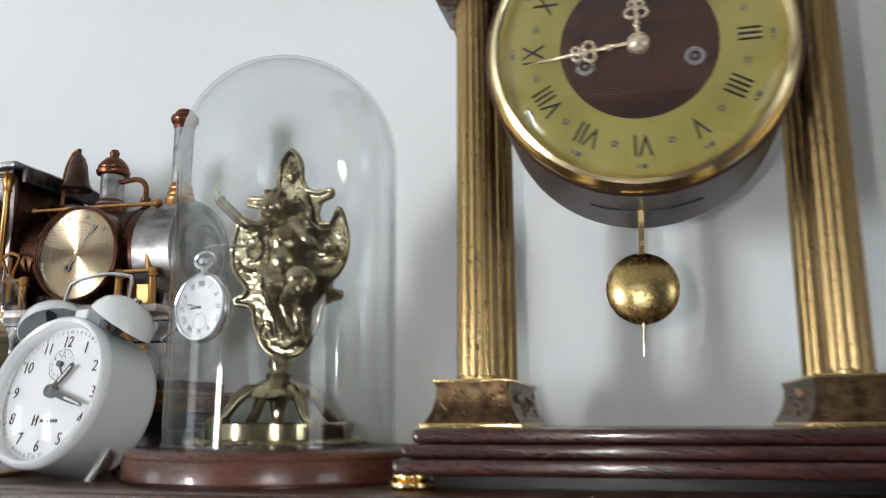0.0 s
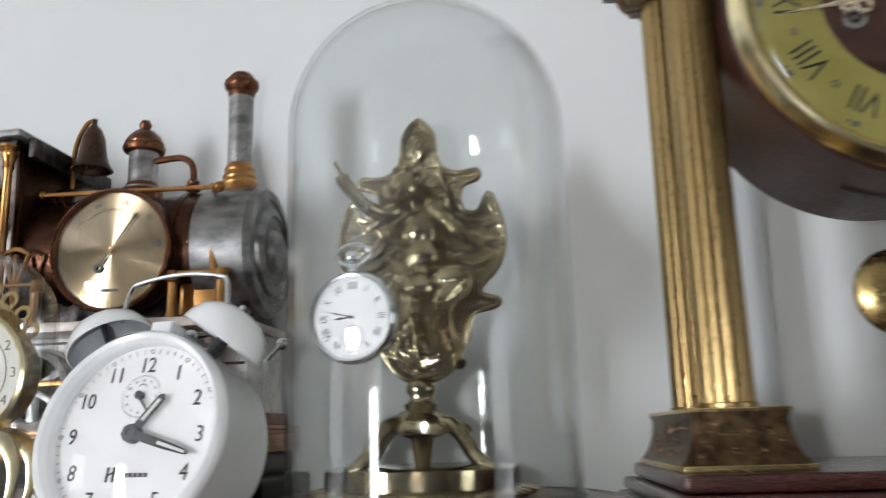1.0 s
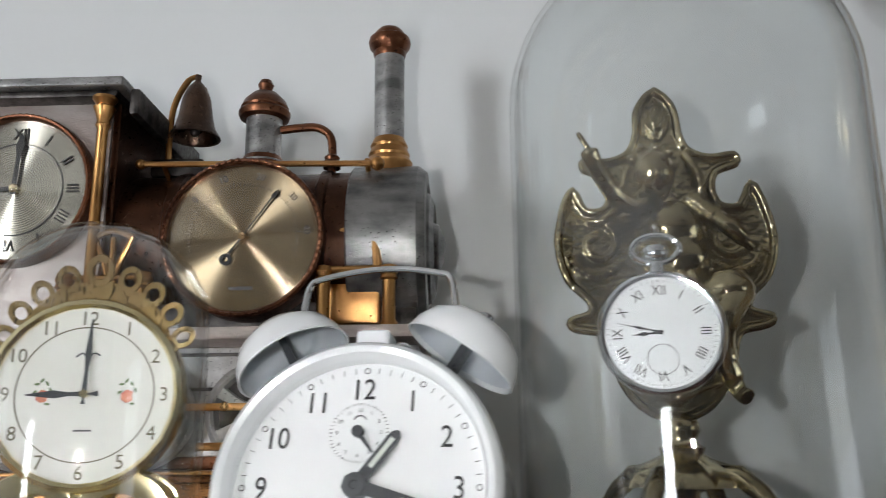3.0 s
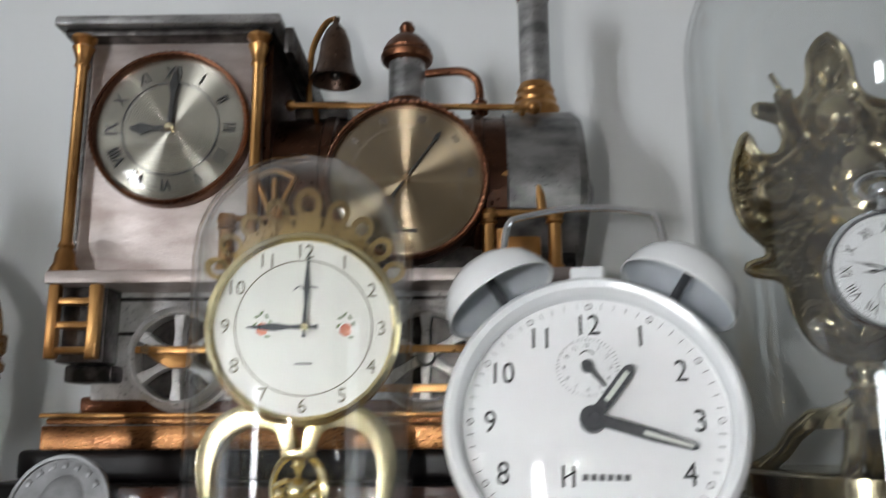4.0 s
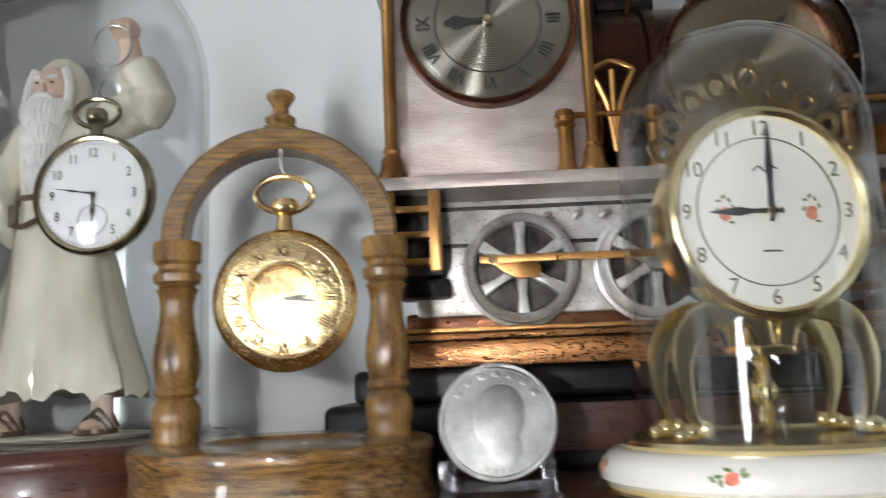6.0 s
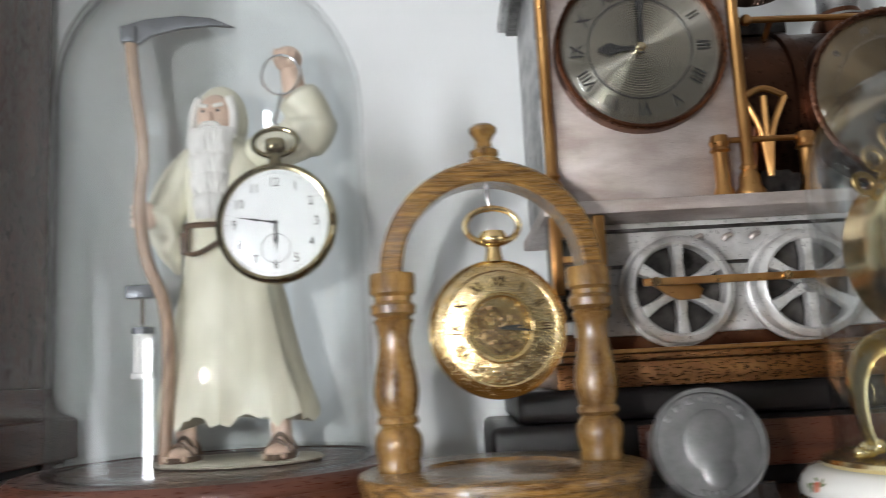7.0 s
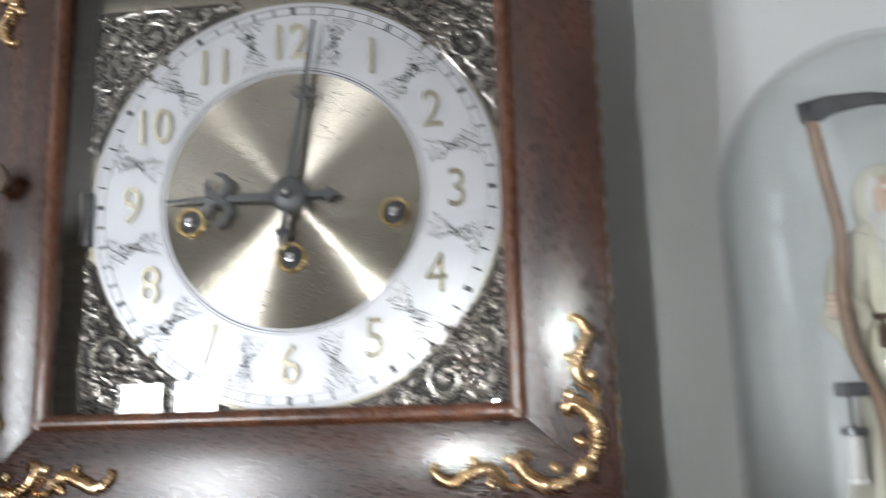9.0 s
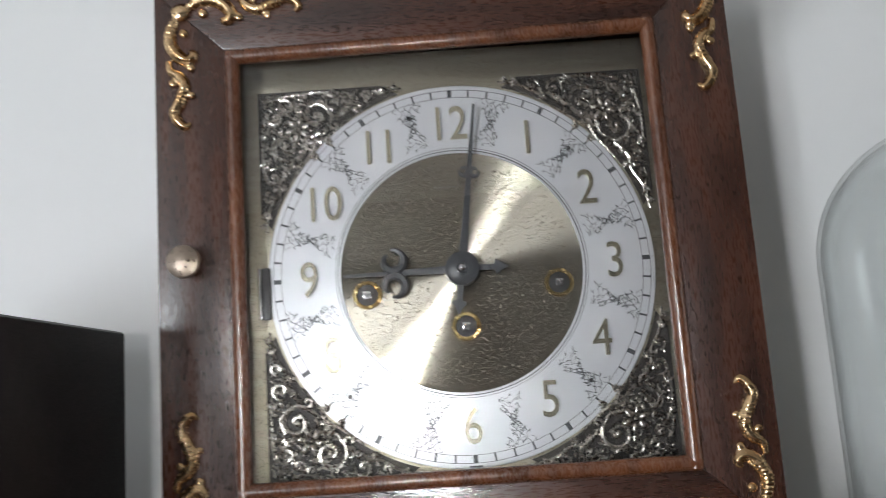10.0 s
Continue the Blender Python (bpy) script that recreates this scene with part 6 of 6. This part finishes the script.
def spandrel_bm():
    """Cast corner ornament of the dial plate, alike about its diagonal: right angle at the origin, arms to the right and down."""
    bm = bmesh.new()

    def leaf(x, z, turn, size):
        for s in (-1, 0, 1):
            b = turn + s * 0.55
            ball((x + size * 0.8 * math.cos(b), -0.0008, z + size * 0.8 * math.sin(b)), (size, 0.0009, size * 0.34), bm, Matrix.Rotation(-b, 4, "Y"), 2)

    def scroll(x, z, r, a0, turns, thick):
        n = 22
        tube(spiral(x, z, r, r * 0.22, a0, a0 + turns * 6.283, -0.0006, n), [thick * (0.55 + 0.6 * math.sin(math.pi * k / n)) for k in range(n + 1)], 6, bm)
        ball((x, -0.0008, z), (r * 0.26, 0.0009, r * 0.26), bm, sub=2)
    # a ground of small leaves between the scrolls
    rng = random.Random(23)
    while len(bm.verts) < 2600:
        x, z = rng.uniform(0.002, 0.062), -rng.uniform(0.002, 0.062)
        if math.hypot(x - 0.088, z + 0.088) > 0.0895 and x - z < 0.075:
            b, q = rng.uniform(0, 6.283), rng.uniform(0.0011, 0.0019)
            ball((x, -0.0005, z), (q, 0.0008, q * 0.38), bm, Matrix.Rotation(b, 4, "Y"), 1)
    # flower on the diagonal, and a small one in the corner
    for c, n, r in ((0.0185, 6, 0.0046), (0.0052, 5, 0.0024)):
        for k in range(n):
            b = 6.283 * k / n + 0.3
            ball((c + r * 0.85 * math.cos(b), -0.0012, -c + r * 0.85 * math.sin(b)), (r * 0.62, 0.0012, r * 0.36), bm, Matrix.Rotation(-b, 4, "Y"), 2)
        ball((c, -0.0018, -c), (r * 0.3, 0.0012, r * 0.3), bm, sub=2)
    vines = ([(0.0235, -0.0225), (0.030, -0.0205), (0.0335, -0.0125), (0.029, -0.0060), (0.022, -0.0075)],
             [(0.0345, -0.0150), (0.041, -0.0095), (0.048, -0.0085), (0.056, -0.0040), (0.066, -0.0022)],
             [(0.0100, -0.0040), (0.018, -0.0022), (0.028, -0.0016), (0.038, -0.0022)],
             [(0.0255, -0.0260), (0.031, -0.0235), (0.036, -0.0195), (0.0415, -0.0155)])
    scrolls = ((0.0265, -0.0128, 0.0062, 0.4, 1.2, 0.0011), (0.0128, -0.0080, 0.0040, 2.4, -1.1, 0.0009), (0.0405, -0.0062, 0.0042, 3.6, -1.2, 0.0009), (0.0350, -0.0175, 0.0030, 1.0, 1.1, 0.0008),
               (0.0500, -0.0048, 0.0028, 3.2, -1.1, 0.0008), (0.0185, -0.0065, 0.0025, 0.5, 1.1, 0.0007), (0.0265, -0.0235, 0.0026, 2.0, -1.1, 0.0007))
    leaves = ((0.0325, -0.0035, 0.3, 0.0026), (0.0440, -0.0118, 0.5, 0.0023), (0.0225, -0.0035, 2.6, 0.0022), (0.0560, -0.0030, 0.1, 0.0024), (0.0305, -0.0260, 0.2, 0.0020), (0.0385, -0.0130, 1.2, 0.0020), (0.0205, -0.0115, 2.2, 0.0020), (0.0610, -0.0016, 0.2, 0.0018), (0.0095, -0.0130, 2.9, 0.0020))
    for flip in (False, True):
        def at(x, z):
            return (-z, -x) if flip else (x, z)
        for v in vines:
            run = curve([(at(x, z)[0], -0.0005, at(x, z)[1]) for x, z in v], 6)
            tube(run, [0.0011 - 0.0006 * k / len(run) for k in range(len(run))], 6, bm)
        for x, z, r, a0, turns, thick in scrolls:
            scroll(*at(x, z), r, -math.pi / 2 - a0 if flip else a0, -turns if flip else turns, thick)
        for x, z, turn, size in leaves:
            leaf(*at(x, z), -math.pi / 2 - turn if flip else turn, size)
    return bm


def flourish_bm():
    """Printed ornament between two numerals: fine strokes that fill two facing triangles."""
    bm = bmesh.new()
    rng = random.Random(17)
    for k in range(150):
        z = rng.uniform(-0.0078, 0.0078)
        x = rng.uniform(-1, 1) * (0.0006 + 0.62 * abs(z))
        a = rng.choice((0.5, 0.8, -0.9, 2.3)) + rng.uniform(-0.3, 0.3)
        h, w = rng.uniform(0.0005, 0.0012), 0.00013
        d, q = Vector((math.cos(a) * h, 0, math.sin(a) * h)), Vector((-math.sin(a) * w, 0, math.cos(a) * w))
        p = Vector((x, -0.00001 * k / 150, z))
        bm.faces.new([bm.verts.new(p + c) for c in (-d, -q, d, q)])
    return bm


def bracket_clock():
    t = thing("bracket_clock", pose(-0.9945, 0.490, 0, 0, 0, -2.2), "walnut bracket clock with glazed door, gilt mounts and silvered dial", "clock")
    W, z0, z1 = 0.1270, 0.0548, 0.3085
    ix, iz0, iz1 = 0.0945, 0.0845, 0.2775
    # door: four mitred frame members, inner bead, glass
    door = new("door")
    door.parent = t
    tagged(door, "glazed walnut door with gilt corner mounts")
    for name, quad, mat_ in (("stile", [(-W, z0), (-ix, iz0), (-ix, iz1), (-W, z1)], WALNUT), ("stile", [(W, z0), (W, z1), (ix, iz1), (ix, iz0)], WALNUT), ("lower_rail", [(-W, z0), (W, z0), (ix, iz0), (-ix, iz0)], WALNUT_H), ("upper_rail", [(-W, z1), (-ix, iz1), (ix, iz1), (W, z1)], WALNUT_H)):
        part(name, prism(quad, 0.0, 0.014, bevel=0.0008), mat_, door)
    for a, b in (((-ix, iz0), (-ix, iz1)), ((ix, iz0), (ix, iz1)), ((-ix, iz0), (ix, iz0)), ((-ix, iz1), (ix, iz1))):
        dx, dz = (0.0022 if a[0] < 0 and a[0] == b[0] else -0.0022 if a[0] == b[0] else 0), (0.0022 if a[1] < 0.1 and a[1] == b[1] else -0.0022 if a[1] == b[1] else 0)
        part("bead", tube([(a[0] + dx, 0.001, a[1] + dz), (b[0] + dx, 0.001, b[1] + dz)], 0.0034, 14), BEAD, door, "rounded lighter walnut glazing bead")
    pane = part("pane", box(-ix, ix, -0.0008, 0.0008, -0.0965, 0.0965), CRYSTAL, door, "clear glass pane")
    pane.matrix_basis = pose(0, 0.0025, 0.181, -1.2, 0, 0.5)
    pane.visible_shadow = False
    mount = part("corner_mount", scroll_leaf(), GILT, door, "gilt cast leaf mount")
    mount.matrix_basis = Matrix.Translation((W - 0.0125, -0.0004, z0 + 0.0110))
    for sx, sz, x, z in ((-1, 1, -W + 0.0125, z0 + 0.0110), (1, -1, W - 0.0125, z1 - 0.0110), (-1, -1, -W + 0.0125, z1 - 0.0110)):
        bm = moved(scroll_leaf(), Matrix.Diagonal((sx, 1, sz, 1)))
        ob = part("corner_mount", bm, GILT, door, "gilt cast leaf mount")
        ob.matrix_basis = Matrix.Translation((x, -0.0004, z))
    part("knob", moved(lathe([(0.0032, 0), (0.0032, 0.005), (0.0060, 0.0065), (0.0072, 0.0090), (0.0068, 0.0112), (0.0040, 0.0124), (0, 0.0127)], 28, "y"), Matrix.Translation((-0.1125, 0, 0.1830))), KNOB, door, "small dull brass door knob")
    bm = bmesh.new()
    for k in range(26):
        box(W + 0.0002, W + 0.0009, 0.004, 0.0115, z0 + 0.004 + k * 0.0096, z0 + 0.0088 + k * 0.0096, bm=bm)
    part("edge_strip", bm, COLUMN, door, "row of small brass hinge plates")
    # case
    D = 0.128
    part("case_side", box(0.1195, 0.1268, 0.0155, D, 0.0548, 0.3085, 0.0008), WALNUT, t, "polished walnut case side")
    part("case_side", box(-0.1268, -0.1195, 0.0155, D, 0.0548, 0.3085, 0.0008), WALNUT, t)
    part("case_back", box(-0.1195, 0.1195, D - 0.008, D, 0.0548, 0.3085), EBONY, t)
    part("case_top", box(-0.1268, 0.1268, 0.0, D, 0.3088, 0.314, 0.001), WALNUT_H, t)
    for z, w, y in ((0.314, 0.132, -0.006), (0.322, 0.140, -0.014), (0.332, 0.146, -0.020)):
        part("cornice", box(-w, w, y, D, z, z + 0.0095, 0.0032, seg=3), WALNUT_H, t)
    # moulded base on stepped bracket feet
    def skirt(profile, bm=None):
        """A moulding run round the front and sides: (half width, height) from the bottom up."""
        bm = bm or bmesh.new()
        rows = []
        for w, z in profile:
            y = 0.1268 - w
            rows.append([bm.verts.new(c) for c in ((-w, y, z), (w, y, z), (w, D + 0.002, z), (-w, D + 0.002, z))])
        for p, q in zip(rows, rows[1:]):
            for i in range(4):
                bm.faces.new((p[i], p[(i + 1) % 4], q[(i + 1) % 4], q[i]))
        bm.faces.new(rows[0]), bm.faces.new(rows[-1])
        return bm
    cove = [(0.1418, 0.0388), (0.1418, 0.0398)] + [(0.1405 - 0.0120 * math.sin(radians(k * 9)) ** 1.2, 0.0400 + 0.0135 * (1 - math.cos(radians(k * 9)))) for k in range(1, 11)] + [(0.1280, 0.0546)]
    part("cove_moulding", skirt(cove), WALNUT_H, t, "hollow walnut moulding")
    part("base_board", skirt([(0.1428, 0.0194), (0.1434, 0.0200), (0.1434, 0.0380), (0.1426, 0.0387)]), WALNUT_H, t, "flat polished walnut base board")
    for s in (-1, 1):
        for za, zb, w in ((0.0128, 0.0193, 0.1448), (0.0064, 0.0126, 0.1468), (0.0, 0.0062, 0.1490)):
            x0, x1 = sorted((s * (0.1040 - (w - 0.1448)), s * w))
            part("bracket_foot", box(x0, x1, 0.1268 - w, 0.034, za, zb, 0.0011, seg=3), WALNUT_H, t, "stepped walnut bracket foot")
        part("rear_foot", lathe([(0, 0), (0.013, 0), (0.0135, 0.003), (0.010, 0.008), (0.0085, 0.014), (0.010, 0.0192), (0, 0.0192)], 24, at=(s * 0.134, D - 0.014, 0)), EBONY, t, "dark turned rear foot")
    part("underside", box(-0.136, 0.136, -0.0095, D - 0.002, 0.0150, 0.0194), EBONY, t)
    # black sheet in place of the shade in the hollow between the feet
    part("recess_shade", box(-0.100, 0.100, 0.052, 0.060, 0.0, 0.0150), EBONY, t, "black sheet standing in for shade between the feet")
    # dial
    d = new("dial")
    d.parent = t
    d.matrix_basis = pose(0.0032, 0.0165, 0.1742, -1.0, 0, 1.8)
    tagged(d, "square dial with a silvered chapter ring and cast spandrels")
    part("dial_plate", box(-0.1015, 0.0955, 0, 0.002, -0.0935, 0.1035), PLATE, d, "brushed brass dial plate")
    part("chapter_ring", ring(0.0535, 0.0855, 0.0, 0.0014, 128, bevel=0.0003), SILVERED, d, "silvered chapter ring")
    part("dial_centre", disc(0.0537, 0.0004, 0.0011, 96), CENTRE, d, "turned brass dial centre")
    rng = random.Random(4)
    bm = bmesh.new()
    for k in range(4200):
        a, r = rng.uniform(0, 6.283), 0.052 * math.sqrt(rng.random())
        w, h = rng.uniform(0.0002, 0.0007), rng.uniform(0.00012, 0.0003)
        x, z = r * math.cos(a), r * math.sin(a)
        f = [bm.verts.new((x + p, -0.0012, z + q)) for p, q in ((-w, 0), (0, -h), (w, 0), (0, h))]
        bm.faces.new(f)
    part("stippling", bm, FLECK, d, "dark stippled flecks", "stuff")
    for r, w in ((0.0545, 0.0004), (0.0557, 0.0002), (0.0798, 0.0002), (0.0832, 0.0002)):
        part("ring_line", ring(r, r + w, 0.0012, 0.0016, 128), GREYLAC, d)
    ticks(d, "minute_track", 60, 0.0800, 0.0832, 0.0008, -0.0014, GREYLAC, heavy=5, gain=2.4)
    numerals(d, ARABIC, 0.0675, 0.0156, -0.0022, PALEBRASS, False, 0.0016, 0.80)
    spray = None
    for k in range(12):
        m = Matrix.Rotation(radians(30 * k + 15), 4, "Y") @ Matrix.Translation((0, -0.0016, 0.0685)) @ Matrix.Diagonal((1.35, 1, 1.35, 1))
        if not spray:
            spray = part("printed_spray", flourish_bm(), GREYLAC, d, "printed spray of leaves")
            spray.matrix_basis = m
        else:
            again(spray, d, m)
    for k in (1, 4, 7, 11):
        a = radians(30 * k + 15)
        part("rivet", moved(disc(0.0010, 0.0012, 0.0024, 14), Matrix.Translation((0.0735 * math.sin(a), 0, 0.0735 * math.cos(a)))), BLACK, d)
    corner = part("spandrel", spandrel_bm(), SPANDREL, d, "cast silvered corner ornament")
    corner.matrix_basis = Matrix.Translation((-0.0880, -0.0012, 0.0880))
    for k in range(1, 4):
        again(corner, d, Matrix.Rotation(k * math.pi / 2, 4, "Y") @ Matrix.Translation((-0.0880, -0.0012, 0.0880)))
    out = [(0, 0), (0.0570, 0)] + [(0.0880 - 0.0868 * math.sin(a), -0.0880 + 0.0868 * math.cos(a)) for a in (radians(16 + 58 * k / 14) for k in range(15))] + [(0, -0.0570)]
    pad = part("spandrel_ground", prism(out, -0.0008, 0.0004), PATINA, d, "dark ground of the ornament")
    pad.matrix_basis = Matrix.Translation((-0.0880, -0.0002, 0.0880))
    for k in range(1, 4):
        again(pad, d, Matrix.Rotation(k * math.pi / 2, 4, "Y") @ Matrix.Translation((-0.0880, -0.0002, 0.0880)))
    for x, z in ((-0.0423, -0.0085), (0.0002, -0.0250), (0.0423, -0.0085)):
        hole = part("winding_hole", moved(ring(0.0046, 0.0064, 0.0006, 0.0022, 36, bevel=0.0004), Matrix.Translation((x, 0, z))), BRASS, d, "brass eyelet of a winding hole")
        part("hole", moved(disc(0.0047, 0.0006, 0.0014, 28), Matrix.Translation((x, 0, z))), BLACK, hole)
        part("winding_square", moved(box(-0.0016, 0.0016, -0.0034, -0.001, -0.0016, 0.0016, 0.0003), Matrix.Translation((x, 0, z))), STEEL, hole)

    def serpentine(turn, y, length, name, big):
        bm = bmesh.new()
        prism([(-0.0019, 0), (0.0019, 0), (0.0012, length * 0.5), (0.0006, length), (-0.0006, length), (-0.0012, length * 0.5)], y - 0.0007, y, bm)
        for s in (-1, 1):
            tube(spiral(s * 0.0036 * big, length * 0.58, 0.0034 * big, 0.0026 * big, math.pi / 2 - s * 1.4, math.pi / 2 - s * 7.2, y - 0.0003, 16), [0.0006 + 0.0010 * big * math.sin(math.pi * k / 16) for k in range(17)], 6, bm)
        prism([(-0.0016, -0.0175), (0, -0.021), (0.0016, -0.0175), (0.0034, -0.0150), (0.0012, -0.0140), (0.0012, 0), (-0.0012, 0), (-0.0012, -0.0140), (-0.0034, -0.0150)], y - 0.0007, y, bm)
        part(name, moved(bm, Matrix.Rotation(radians(turn), 4, "Y")), GREYLAC, d, "blackened pierced hand")
    serpentine(-90, -0.0044, 0.052, "hour_hand", 1.5)
    serpentine(8, -0.0062, 0.075, "minute_hand", 0.62)
    part("hub", lathe([(0.0074, 0.001), (0.0074, 0.0070), (0.0062, 0.0080), (0.0024, 0.0084), (0.0018, 0.0094), (0, 0.0096)], 36, "y"), GREYLAC, d)
    part("hub_pin", ball((0, -0.0098, 0), (0.0016, 0.0012, 0.0016)), STEEL, d)
    part("strike_lever", box(-0.0885, -0.0845, -0.0032, -0.0012, -0.0165, 0.0065, 0.0008), BLACK, d, "black strike lever")
    part("lever_clip", box(-0.0900, -0.0886, -0.0030, -0.0012, -0.0165, 0.0065, 0.0004), STEEL, d)
    part("small_print", box(-0.0028, 0.0028, -0.0016, -0.0013, -0.0850, -0.0843), GREY_INK, d)
    part("small_print", box(-0.0095, 0.0005, -0.0013, -0.0009, 0.0378, 0.0382), GREY_INK, d)


bracket_clock()


def dark_case():
    t = thing("dark_case", pose(-1.225, 0.455, 0), "plain near-black wooden clock case beside the bracket clock", "clock case")
    part("body", box(-0.079, 0.079, -0.055, 0.068, 0.012, 0.1585, 0.0025, seg=3), EBONY, t)
    part("foot_board", box(-0.082, 0.082, -0.058, 0.070, 0.0, 0.012, 0.002), EBONY, t)


dark_case()


# ---- the light of the phone that films, seen only in reflections ----
def phone_torch():
    t = thing("phone_torch", carried_pose(*ROWS[0][1:]), "small round white torch lamp of the filming phone", "torch")
    glass = part("lens", moved(disc(0.0042, 0.0, 0.0004, 24), Matrix.Translation((-0.048, 0.010, 0.004)) @ Matrix.Rotation(radians(90), 4, "X")), glow("torch_lens", (0.98, 0.98, 0.98), TORCH), t)
    part("housing", moved(disc(0.0055, -0.0030, -0.0004, 28), Matrix.Translation((-0.048, 0.010, 0.004)) @ Matrix.Rotation(radians(90), 4, "X")), BLACK, t)
    return t


PHONE = phone_torch()


# ---- what moves ----
def motions():
    walk(PHONE, [(row[0], carried_pose(*row[1:])) for row in ROWS])
    swing = lambda s: 4.0 * math.cos(2 * math.pi * (s - 0.58) / 0.84)
    walk(PENDULUM, [(k * 0.1, pose(0, -0.012, 0.285, 0, -swing(k * 0.1), 0)) for k in range(101)])
    turn = lambda s: 72 * math.sin(2 * math.pi * (s - 4.5) / 5.0)
    walk(TORSION, [(k * 0.25, pose(0, 0, 0.0305, 0, 0, turn(k * 0.25))) for k in range(41)])


motions()
